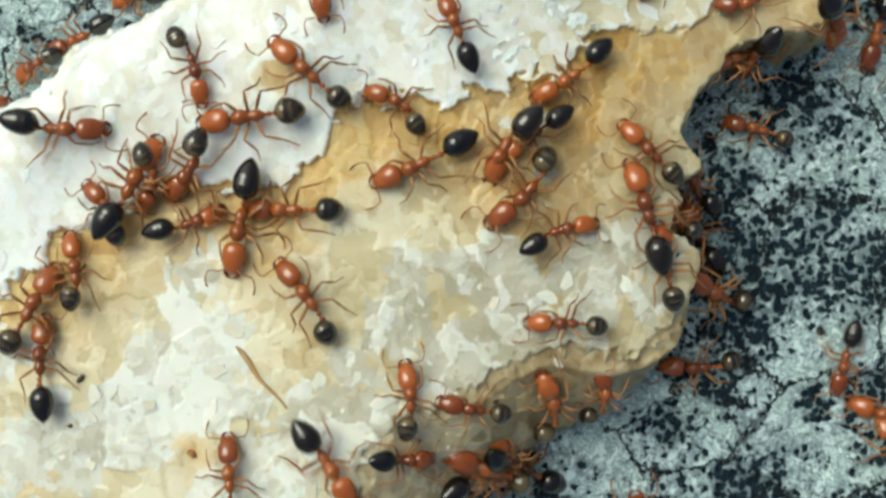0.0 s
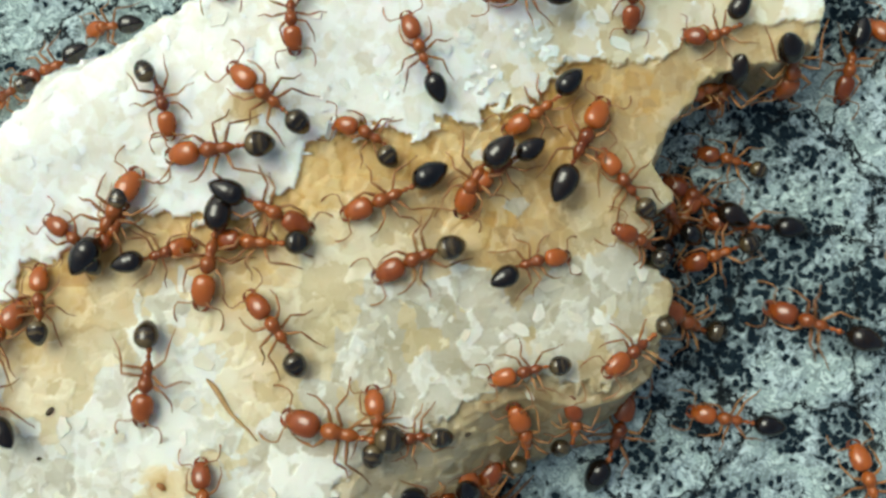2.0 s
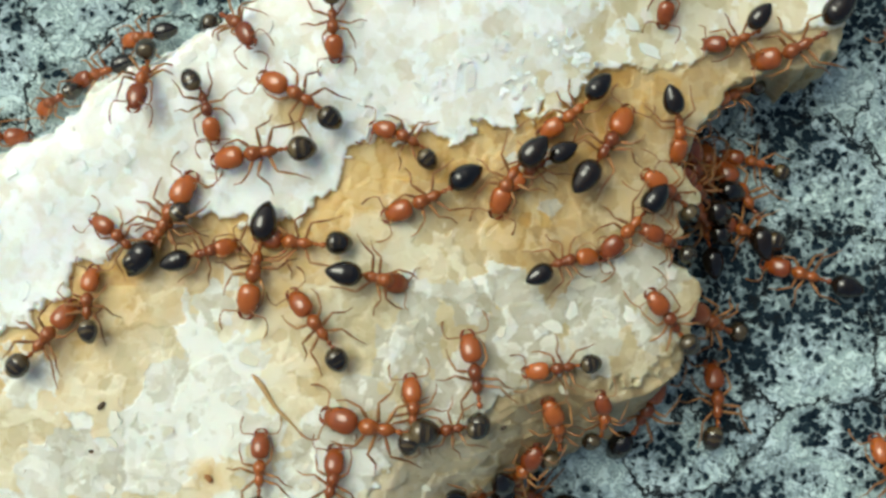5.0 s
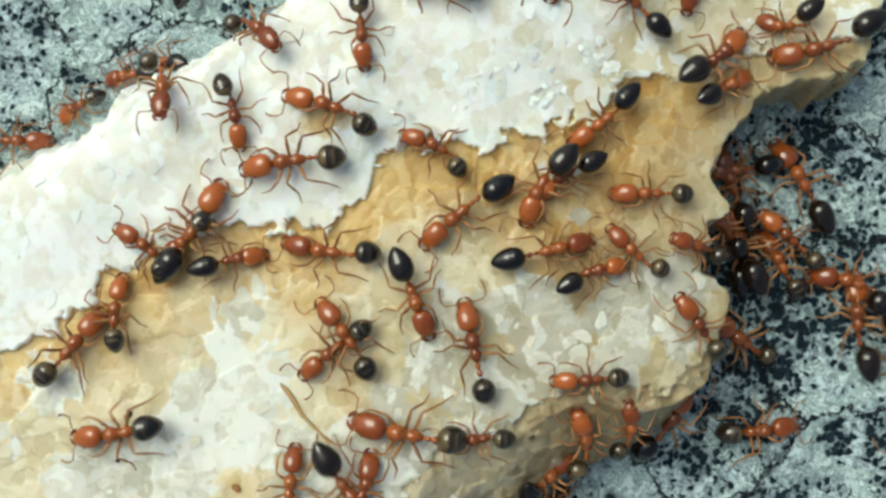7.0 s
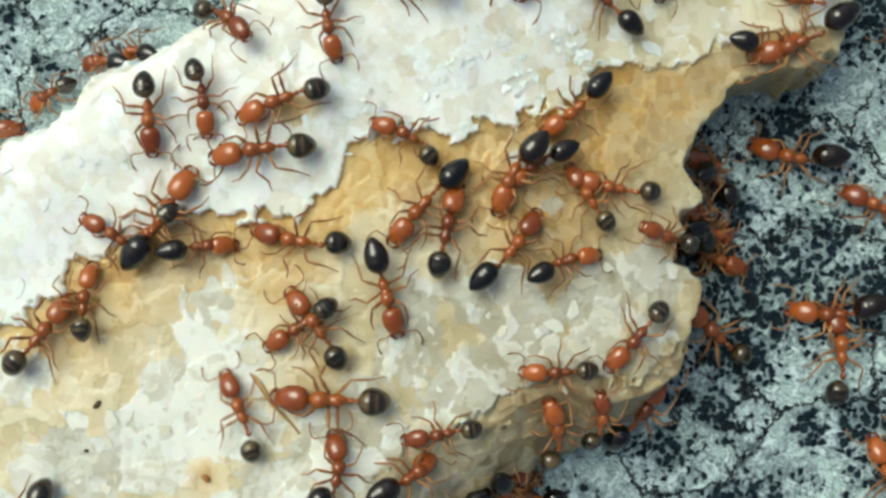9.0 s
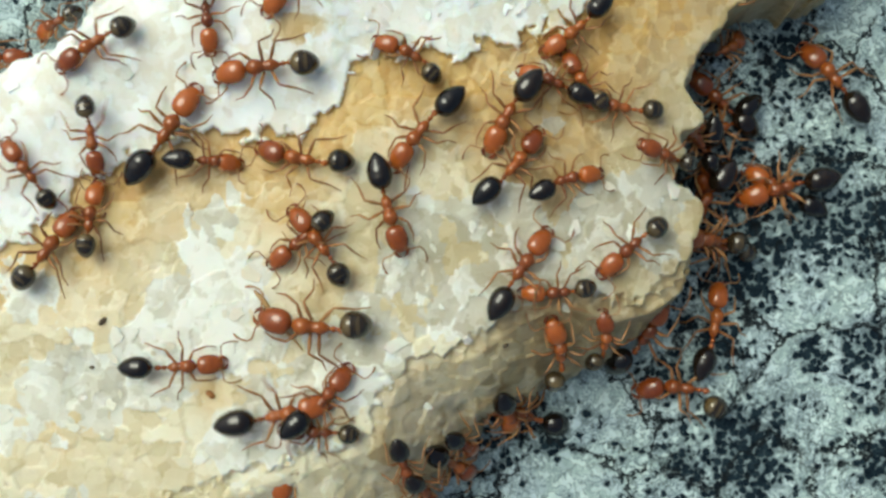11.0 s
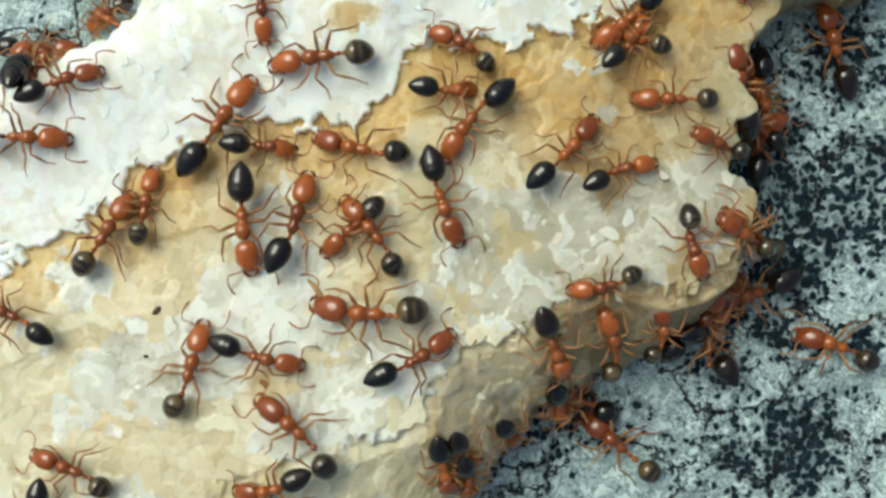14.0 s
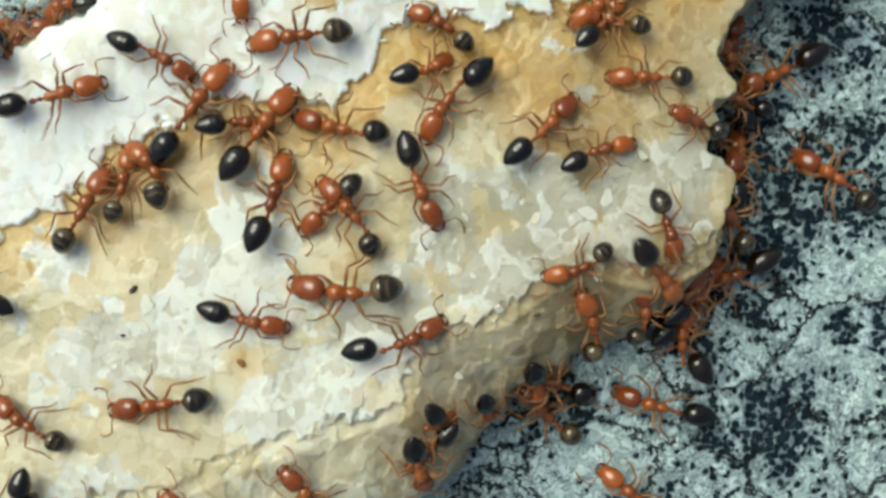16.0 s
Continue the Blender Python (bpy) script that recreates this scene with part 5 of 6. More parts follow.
    trek(ant_x2, (0, 8.15, -3.45, -178, -9, 1.08, 9, 0.94), (0.5, 7.39, -2.68, -185, -4, 1.08, 4, 0.73), (1, 7.42, -2.66, -163, 2, 1.08, -2, 0.76), (1.5, 6.54, -1.80, -169, -8, 1.08, 8, 1.01), (2, 6.35, -1.66, -145, 0, 1.04, -0, 1.08), (2.5, 6.46, -0.61, -208, -0, 1.01, 0, 0.72), (3, 6.60, -0.61, -221, -2, 1.05, 2, 0.72), (3.5, 6.54, -0.75, -224, -9, 1.00, 9, 0.75), (5, 6.54, -0.77, -231, 0, 1.08, -0, 0.72), (7.5, 6.52, -0.60, -232, 1, 1.07, -1, 0.72), (8, 5.61, -0.68, -169, 4, 0.85, -4, 0.78), (8.5, 5.18, -0.79, -156, 2, 1.01, -2, 0.95), (9, 5.47, -1.37, -132, -2, 1.08, 2, 0.86), (9.5, 5.16, -0.92, -172, 2, 1.08, -2, 0.86), (10, 5.09, -1.06, -170, 0, 1.08, -0, 0.91), (11.25, 5.28, -1.12, -128, 5, 1.01, -5, 0.82), (12.5, 5.48, -1.19, -86, 10, 0.94, -10, 0.72), (16, 5.41, -1.44, -71, -2, 0.84, 2, 0.76))
    trek(ant_z1, (0, 3.49, -1.75, 178, 3, 1.07, -3, 0.85), (0.5, 3.30, -2.11, 192, 9, 1.08, -9, 0.84), (1, 3.27, -2.17, 194, 7, 1.08, -7, 0.85), (9, 3.12, -2.38, 182, -3, 1.08, 3, 0.75), (16, 2.69, -2.70, 202, -15, 1.00, 15, 0.83))
    trek(ant_z2, (0, 3.20, -4.10, 98, 20, 1.08, -20, 0.95), (9, 3.16, -4.09, 98, 14, 1.01, -14, 1.06), (16, 3.20, -4.21, 107, 10, 1.08, -10, 0.93))
    trek(ant_z3, (0, 4.81, -3.85, 86, 27, 1.08, -27, 0.88), (9, 4.60, -3.80, 84, 22, 1.08, -22, 0.72), (16, 4.96, -3.95, 91, 21, 1.08, -21, 0.79))
    trek(ant_z4, (0, 6.33, -9.04, 99, 0, 1.08, -0, 0.91), (0.5, 6.41, -5.54, 96, -2, 1.08, 2, 0.72), (1, 6.34, -5.14, 92, 2, 1.08, -2, 0.72), (1.5, 6.36, -4.75, 75, 8, 1.07, -8, 0.94), (9, 6.24, -3.68, 64, 9, 1.08, -9, 1.01), (16, 6.58, -3.62, 60, 16, 1.08, -16, 0.97))
    trek(ant_aa, (3, 14.40, -11.61, 132, 3, 1.08, -3, 0.96), (3.5, 12.81, -8.75, 109, 3, 1.08, -3, 0.93), (4, 10.17, -4.01, 63, 9, 1.08, -9, 1.08), (4.5, 8.06, -4.17, 83, 11, 1.08, -11, 1.08), (5, 8.74, -3.86, 90, 11, 1.08, -11, 0.86), (6.5, 9.10, -3.93, 74, 4, 1.08, -4, 0.83), (7, 9.18, -4.37, 6, 4, 1.06, -4, 0.78), (7.5, 9.27, -4.80, -61, 3, 1.03, -3, 0.72), (8, 10.66, -8.02, -69, 1, 1.08, -1, 0.87), (8.6, 11.56, -12.20, -70, 1, 1.08, -1, 0.86))
    trek(ant_bb1, (0, 8.42, -0.95, 156, -11, 1.08, 11, 0.72), (1.5, 8.43, -0.89, 155, -9, 1.08, 9, 0.78), (4, 8.31, -0.83, 151, -6, 1.08, 6, 0.97), (5, 8.33, -0.94, 154, -6, 1.08, 6, 0.98), (9, 8.58, -1.36, 140, -3, 1.08, 3, 0.89), (10, 8.39, -1.12, 178, -7, 1.08, 7, 0.72), (12.5, 7.45, -0.59, 172, 10, 0.83, -10, 1.08), (13, 7.44, -0.63, 170, 8, 0.82, -8, 1.08), (13.5, 7.44, -0.72, 157, 2, 1.00, -2, 1.08), (14.5, 7.22, -0.84, 150, 0, 0.93, -0, 1.02), (16, 7.59, -0.89, 139, 16, 1.03, -16, 0.76))
    trek(ant_bb3, (0, 9.75, 6.63, -126, -0, 0.72, 0, 0.72), (0.5, 9.84, 6.93, -109, 9, 0.72, -9, 0.72), (1, 9.78, 6.82, -134, -0, 0.90, 0, 0.72), (1.5, 9.77, 6.57, -131, -12, 0.85, 12, 0.72), (2.5, 9.78, 6.69, -127, -10, 0.73, 10, 0.72), (2.75, 9.94, 5.66, -172, -3, 0.90, 3, 0.90), (3, 10.06, 4.64, -216, 5, 1.08, -5, 1.08), (3.5, 12.15, 5.56, -244, -4, 1.08, 4, 0.85), (4.5, 12.50, 5.22, -273, 1, 1.08, -1, 0.87), (5, 9.68, 3.19, -237, 12, 1.08, -12, 1.08), (7.5, 10.90, 4.86, -238, 3, 1.08, -3, 0.88), (8, 10.75, 5.69, -233, 6, 0.99, -6, 0.88), (8.5, 11.24, 3.47, -173, -1, 1.06, 1, 1.03), (9, 11.41, 4.46, -191, -12, 1.04, 12, 0.72), (9.5, 10.60, 4.84, -201, 7, 1.08, -7, 0.72), (10, 11.90, 6.00, -200, 1, 1.08, -1, 0.92), (11.25, 12.70, 4.12, -245, 6, 0.93, -6, 0.84), (12.5, 13.49, 2.23, -290, 12, 0.78, -12, 0.75), (13, 13.38, 2.33, -286, 2, 0.89, -2, 0.72), (13.5, 11.37, 4.84, -266, 2, 1.06, -2, 0.97), (14, 10.93, 5.53, -253, 1, 1.02, -1, 0.85), (14.5, 11.41, 3.79, -216, -5, 1.08, 5, 0.73), (15, 11.13, 3.48, -275, 4, 1.08, -4, 0.89), (15.25, 10.57, 3.99, -232, -4, 0.90, 4, 0.81), (15.5, 10.01, 4.49, -190, -12, 0.72, 12, 0.72), (16, 9.68, 3.80, -156, -3, 1.08, 3, 0.74))
    trek(ant_bb4, (0, 11.49, 7.58, -50, -10, 0.89, 10, 0.72), (0.5, 11.02, 7.77, -68, -8, 0.79, 8, 0.72), (1.5, 11.36, 7.31, -82, -17, 0.94, 17, 0.72), (3, 11.48, 7.30, -77, -14, 0.93, 14, 0.72), (4.5, 11.84, 7.07, -73, -1, 1.08, 1, 0.72), (4.75, 11.05, 7.21, -113, -9, 1.08, 9, 0.90), (5, 10.73, 7.65, -153, -17, 1.08, 17, 1.08), (7.5, 10.43, 7.91, -164, -10, 1.08, 10, 1.08), (9, 10.50, 7.68, -158, -10, 0.94, 10, 1.08))
    trek(ant_bb5, (0.5, 9.14, 7.85, -154, -43, 1.08, 43, 0.77), (2.5, 8.98, 7.85, -159, -31, 1.08, 31, 0.81), (5, 8.82, 7.86, -157, -27, 1.08, 27, 0.72), (7.5, 9.64, 8.77, -184, -32, 0.72, 32, 0.72), (9, 10.67, 9.04, -191, -33, 0.75, 33, 0.74), (12.5, 8.06, 7.03, -142, 7, 0.94, -7, 0.72), (16, 7.77, 6.90, -146, -0, 0.95, 0, 0.72))
    trek(ant_cc1, (2.2, 5.33, 12.48, -90, 6, 1.08, -6, 1.08), (3, 5.49, 7.59, -71, 0, 1.08, -0, 0.72), (3.5, 6.75, 6.01, -59, -3, 0.72, 3, 0.72), (4, 7.07, 5.50, -61, -2, 0.92, 2, 0.72), (4.5, 7.20, 5.42, -26, 12, 0.82, -12, 0.72), (5, 6.89, 5.17, -84, -13, 0.98, 13, 0.72), (6.25, 7.15, 6.03, -23, -6, 0.94, 6, 0.72), (7.5, 7.42, 6.89, 38, 2, 0.91, -2, 0.72), (8, 7.63, 6.93, 38, 2, 0.97, -2, 0.72), (8.5, 8.72, 7.06, 25, 20, 1.01, -20, 0.72), (9, 9.68, 7.59, 6, 15, 1.05, -15, 0.72), (9.5, 9.23, 7.33, -12, 2, 0.72, -2, 0.72), (10, 9.04, 6.36, -47, 16, 1.08, -16, 0.85), (10.83, 8.80, 5.59, 13, 18, 1.08, -18, 0.93), (11.67, 8.64, 4.86, 73, 19, 1.08, -19, 1.00), (12.5, 8.36, 4.03, 132, 20, 1.08, -20, 1.08), (13, 8.29, 3.87, 126, 15, 1.08, -15, 0.95), (14, 8.27, 3.98, 106, 30, 1.08, -30, 0.72), (16, 7.86, 4.26, 106, 43, 1.08, -43, 0.73))
    trek(ant_ee1, (0, 14.32, -5.03, 160, -2, 1.08, 2, 0.89), (0.5, 11.28, -4.08, 177, -3, 1.07, 3, 0.78), (1, 11.15, -4.15, 167, -17, 0.95, 17, 0.96), (1.5, 10.84, -4.04, 169, 4, 0.96, -4, 1.08), (2, 10.03, -4.11, 170, -1, 1.08, 1, 0.94), (2.5, 8.98, -3.47, 169, -11, 1.08, 11, 0.85), (3.2, 9.31, -7.15, 135, 0, 1.02, -0, 0.82), (4.2, 10.39, -13.26, 121, 0, 1.08, -0, 0.80))
    trek(ant_ee2, (0, 17.48, 2.42, 180, 0, 1.08, -0, 0.96), (1.4, 16.62, 2.70, 180, 0, 1.08, -0, 0.96), (2, 10.52, 2.19, 174, -3, 1.08, 3, 1.08), (2.5, 9.30, 2.90, 174, 10, 1.00, -10, 0.72), (3, 8.20, 3.18, 170, -14, 0.72, 14, 0.72), (5, 8.00, 3.68, 155, -10, 0.76, 10, 0.72), (7.5, 8.51, 4.36, 215, -1, 0.87, 1, 0.72), (8, 8.48, 4.22, 274, 0, 0.82, -0, 0.72), (8.5, 8.31, 4.05, 333, 1, 0.77, -1, 0.72), (9, 8.19, 3.88, 392, 2, 0.73, -2, 0.72), (9.5, 8.54, 3.74, 454, -8, 0.89, 8, 0.90), (10, 8.69, 3.57, 516, -17, 1.05, 17, 1.08), (11.25, 8.67, 2.63, 564, -16, 1.05, 16, 0.90), (12.5, 8.62, 1.64, 613, -16, 1.04, 16, 0.72), (13, 8.51, 1.78, 669, -16, 1.02, 16, 0.72), (13.5, 8.47, 1.97, 725, -17, 0.99, 17, 0.72), (14, 8.47, 2.17, 781, -17, 0.97, 17, 0.72), (15, 8.72, 2.32, 795, 26, 0.72, -26, 0.72), (15.5, 7.75, -0.52, 823, 1, 1.08, -1, 0.74), (16, 8.23, 0.61, 802, -5, 1.08, 5, 0.81))
    trek(ant_ee3, (1, 19.42, -3.64, 161, -3, 1.07, 3, 0.88), (1.6, 16.63, -2.74, 164, -2, 1.08, 2, 1.01), (2, 12.72, -0.99, 161, -1, 1.08, 1, 1.08), (2.5, 11.31, 0.47, 149, -3, 1.08, 3, 1.01), (3, 10.01, 0.82, 166, -1, 1.08, 1, 1.06), (3.5, 10.04, 2.26, 129, 1, 1.08, -1, 1.08), (4, 9.25, 3.00, 116, 8, 1.01, -8, 0.75), (4.5, 8.95, 3.77, 85, 18, 0.98, -18, 0.81), (5, 7.79, 4.10, 106, 2, 1.00, -2, 0.72), (7.5, 8.73, 1.63, 116, 6, 0.94, -6, 0.72), (9, 8.16, 2.17, 130, 6, 1.00, -6, 0.99), (9.5, 8.22, 2.11, 193, 4, 0.86, -4, 0.86), (10, 8.28, 2.10, 257, 2, 0.72, -2, 0.72), (12.5, 8.00, -2.85, 195, -9, 0.92, 9, 0.72), (16, 8.15, -2.98, 197, -11, 0.99, 11, 0.72))
    trek(ant_ee4, (1.5, 20.08, 0.28, 170, -2, 1.07, 2, 0.92), (2.5, 12.82, 0.92, 149, -4, 0.80, 4, 0.72), (2.75, 11.72, 0.26, 185, -0, 0.94, 0, 0.78), (3, 10.63, -0.40, 221, 3, 1.08, -3, 0.84), (3.5, 10.41, 1.00, 162, 1, 1.08, -1, 0.72), (4, 11.17, -1.21, 155, -4, 1.08, 4, 1.06), (4.5, 12.98, 1.41, 93, 0, 1.08, -0, 0.93), (4.75, 12.37, 0.96, 128, -0, 1.08, 0, 0.94), (5, 11.76, 0.52, 163, -0, 1.08, 0, 0.96), (7.5, 12.54, 0.58, 159, 21, 1.08, -21, 0.80), (8, 12.59, 0.45, 178, 2, 1.08, -2, 0.80), (8.5, 13.33, 0.91, 149, -1, 1.04, 1, 0.82), (9, 14.23, 2.80, 155, -2, 0.99, 2, 0.89), (9.6, 18.02, 3.54, 169, 0, 1.08, -0, 0.72), (11.5, 17.77, -1.15, 174, -6, 1.08, 6, 0.81), (12.5, 12.93, -1.87, 165, -7, 1.08, 7, 0.95), (13, 11.07, 1.79, 119, -8, 1.08, 8, 0.86), (13.5, 10.54, 0.93, 184, 17, 1.08, -17, 1.08), (14, 14.74, -0.28, 180, 0, 1.08, -0, 0.94), (14.6, 18.51, -0.49, 180, 0, 1.08, -0, 0.93))
    trek(ant_ee6, (6.5, 16.38, -0.47, 107, 2, 1.08, -2, 1.04), (7.5, 12.38, -4.08, 113, 7, 1.08, -7, 1.08), (8, 12.87, -2.89, 72, -2, 1.08, 2, 0.79), (8.5, 12.74, -2.73, 89, 14, 1.08, -14, 0.85), (9, 12.90, -2.03, 93, 10, 1.08, -10, 1.02), (9.5, 13.86, 0.96, 82, 2, 1.08, -2, 1.08), (10, 16.01, 3.02, 88, 1, 1.08, -1, 0.89), (11.5, 15.00, -1.03, 95, 3, 1.04, -3, 1.00), (12.5, 10.82, -2.89, 98, -1, 1.05, 1, 1.02), (13, 9.49, -3.35, 47, 10, 0.99, -10, 1.04), (13.25, 10.21, -4.07, -1, 3, 1.01, -3, 0.88), (13.5, 10.93, -4.78, -49, -4, 1.03, 4, 0.72), (13.67, 10.92, -4.72, -100, -1, 0.99, 1, 0.76), (13.83, 10.90, -4.67, -150, 3, 0.94, -3, 0.80), (14, 10.89, -4.61, -200, 6, 0.89, -6, 0.85), (14.5, 10.91, -4.21, -203, 1, 1.08, -1, 1.08), (15, 12.90, 0.43, -153, 8, 0.76, -8, 0.78), (15.5, 9.92, -6.67, -142, 2, 0.72, -2, 0.72), (15.75, 10.75, -3.16, -178, 3, 0.89, -3, 0.86), (16, 11.57, 0.36, -214, 5, 1.05, -5, 1.01))
    trek(ant_ee8, (8.6, 11.14, -10.28, -110, -1, 1.08, 1, 0.79), (9.5, 9.24, -5.59, -136, 5, 1.08, -5, 0.72), (10, 8.48, -4.40, -144, 33, 1.08, -33, 1.07), (11.25, 7.32, -6.37, -203, 18, 1.08, -18, 0.92), (12.5, 6.15, -8.34, -262, 2, 1.08, -2, 0.77), (13, 5.32, -7.15, -264, -0, 1.08, 0, 0.89), (13.5, 5.23, -7.91, -239, 3, 1.08, -3, 0.92), (14, 3.62, -7.90, -220, -0, 0.96, 0, 1.07), (14.5, 2.35, -7.42, -229, -4, 1.08, 4, 0.98), (16, 1.86, -7.45, -226, -6, 1.08, 6, 0.92))
    trek(ant_ee9, (9, 14.54, -6.29, 108, 2, 1.08, -2, 0.96), (10.5, 9.80, -3.47, 85, 5, 1.08, -5, 0.94), (12.5, 7.57, -4.60, 74, 10, 1.08, -10, 1.08), (13, 7.09, -4.35, 90, -27, 0.99, 27, 0.75), (16, 6.53, -5.05, 94, -29, 0.98, 29, 0.72))
    trek(ant_ee10, (11.5, 6.87, -14.24, 109, 3, 1.08, -3, 0.98), (12.5, 8.03, -8.23, 113, 2, 1.08, -2, 0.82), (13, 8.82, -11.27, 121, -0, 1.08, 0, 0.82), (13.75, 8.84, -13.16, 179, -2, 1.08, 2, 0.80), (14.5, 8.87, -15.06, 236, -3, 1.08, 3, 0.78), (15, 5.79, -9.21, 225, 2, 0.96, -2, 0.81), (15.5, 5.33, -7.76, 165, -6, 1.08, 6, 0.80), (16, 5.70, -7.32, 164, -5, 1.08, 5, 1.01))
    trek(ant_ee11, (15, 5.86, -15.92, 132, 3, 1.08, -3, 0.86), (15.5, 4.82, -13.11, 141, 3, 1.08, -3, 0.81), (16, 4.94, -10.33, 139, 4, 1.08, -4, 0.89))
    trek(ant_ff1, (0, -1.43, -5.75, -6, 2, 0.95, -2, 0.72), (0.6, -0.73, -5.52, 3, -4, 1.07, 4, 0.72), (1.5, 0.10, -5.98, -14, 9, 1.08, -9, 0.81), (5, 0.12, -6.52, -15, 10, 0.91, -10, 0.75), (10, 0.03, -7.16, -32, 3, 0.90, -3, 0.72), (12.5, -0.04, -7.13, -56, -7, 0.87, 7, 0.72), (16, -0.12, -7.00, -62, 7, 0.74, -7, 0.72))
    trek(ant_ff2, (10, -1.69, -7.62, -68, 5, 1.03, -5, 0.80), (12.5, -1.65, -7.68, -81, -1, 1.08, 1, 0.86), (14.25, -1.61, -7.61, -42, 17, 0.90, -17, 0.79), (16, -1.58, -7.53, -4, 35, 0.72, -35, 0.72))
    trek(ant_ff4, (0, 2.17, -6.60, 152, 0, 1.08, -0, 0.91), (3.5, 2.50, -6.83, 156, -10, 0.99, 10, 0.72), (10, 1.94, -6.58, 158, -4, 1.08, 4, 1.08), (12.5, 1.90, -6.37, 157, 3, 1.00, -3, 1.04), (14.5, 1.93, -6.30, 163, 5, 0.97, -5, 1.08), (16, 1.84, -6.39, 160, 1, 1.00, -1, 1.08))
    trek(ant_ff7, (12.5, -1.16, -8.43, -68, -10, 1.08, 10, 0.72), (16, -1.82, -8.32, -135, -1, 0.80, 1, 0.72))
    trek(ant_o1, (0, 1.74, -5.90, 121, -1, 0.88, 1, 1.08), (3.5, 1.21, -6.09, 114, -6, 0.98, 6, 1.07), (4, 0.72, -5.30, 111, -4, 1.02, 4, 0.89), (4.5, 0.53, -4.61, 110, -0, 0.90, 0, 0.72), (5, 0.62, -2.55, 98, 5, 1.08, -5, 1.08), (7.5, -0.44, -0.50, 103, -1, 1.08, 1, 1.01), (8, -0.27, 1.00, 93, 3, 1.01, -3, 0.85), (8.5, -0.40, 0.97, 98, -0, 1.08, 0, 0.86), (9, -0.29, 1.87, 77, -1, 1.08, 1, 0.84), (9.5, 0.95, 4.11, 68, 12, 1.08, -12, 0.72), (10, 0.32, 6.24, 120, 2, 1.08, -2, 0.86), (10.6, -0.81, 8.79, 119, -2, 0.90, 2, 0.72), (11.2, -1.56, 12.94, 109, 3, 1.08, -3, 1.08))
    trek(ant_gg1, (11, -3.86, -12.60, -154, -1, 1.07, 1, 1.00), (12.5, -4.41, -7.67, -156, -5, 1.08, 5, 1.03), (13, -4.37, -7.56, -151, -5, 1.08, 5, 0.97), (13.5, -6.25, -8.57, -127, -8, 1.08, 8, 0.72), (14, -7.22, -8.72, -167, -13, 0.91, 13, 0.72), (14.17, -7.10, -8.77, -110, -8, 0.96, 8, 0.72), (14.33, -6.99, -8.83, -52, -3, 1.02, 3, 0.72), (14.5, -6.87, -8.88, 5, 3, 1.08, -3, 0.72), (14.75, -6.27, -9.21, 62, 6, 1.03, -6, 0.72), (15, -5.67, -9.54, 118, 10, 0.98, -10, 0.73), (15.5, -5.72, -9.79, 103, 9, 1.08, -9, 1.02), (16, -5.59, -9.52, 124, 9, 1.05, -9, 0.98))
    trek(ant_gg2, (11, -8.86, -11.07, -138, 3, 1.04, -3, 0.94), (12.5, -6.72, -7.56, -147, -1, 1.08, 1, 0.88), (13, -7.71, -9.15, -142, -1, 1.08, 1, 0.93), (13.8, -10.26, -13.02, -142, -1, 1.08, 1, 0.97))
    trek(ant_gg3, (8.5, -11.41, -11.87, 71, 4, 1.08, -4, 0.81), (9.5, -9.91, -5.75, 71, -1, 1.08, 1, 0.85), (10, -7.99, -3.88, 54, 5, 1.08, -5, 1.08), (11.25, -8.39, -4.90, -13, 1, 1.08, -1, 1.06), (12.5, -8.78, -5.92, -80, -2, 1.08, 2, 1.05), (13, -8.34, -7.43, -70, -1, 1.08, 1, 0.92), (13.5, -8.69, -6.03, -39, 7, 1.08, -7, 0.89), (14, -7.52, -4.74, -15, 6, 1.08, -6, 0.85), (14.5, -7.13, -4.31, -9, 3, 1.02, -3, 0.77), (16, -7.20, -4.27, -13, 4, 0.97, -4, 0.79))
    trek(ant_gg4, (11.5, -12.62, -14.08, 105, -1, 1.08, 1, 0.72), (12.5, -11.57, -8.61, 115, -1, 0.80, 1, 0.72), (13, -10.94, -6.91, 90, -1, 1.08, 1, 0.79), (13.5, -10.89, -6.99, 64, -5, 1.04, 5, 0.72), (14, -9.60, -5.09, 72, 5, 1.08, -5, 0.95), (14.5, -9.21, -3.14, 84, 7, 1.08, -7, 0.81), (15, -9.60, -2.77, 75, -4, 1.05, 4, 0.74), (15.5, -9.93, -1.05, 93, 1, 1.08, -1, 0.97), (16, -10.09, 0.30, 126, 20, 0.83, -20, 0.72))
    trek(ant_gg5, (13, -15.82, -12.77, 132, -18, 1.08, 18, 0.90), (13.5, -12.48, -9.54, 148, 3, 0.98, -3, 0.77), (14, -13.18, -8.09, 157, 7, 1.08, -7, 0.94), (14.5, -13.71, -7.71, 138, -6, 1.04, 6, 0.90), (16, -13.88, -7.35, 147, -5, 1.01, 5, 0.98))
    trek(ant_gg6, (13, -12.46, -11.13, -108, -1, 1.08, 1, 0.91), (14, -14.18, -9.72, -103, -3, 0.99, 3, 0.81), (15.5, -14.17, -10.07, -107, -0, 1.08, 0, 0.87))
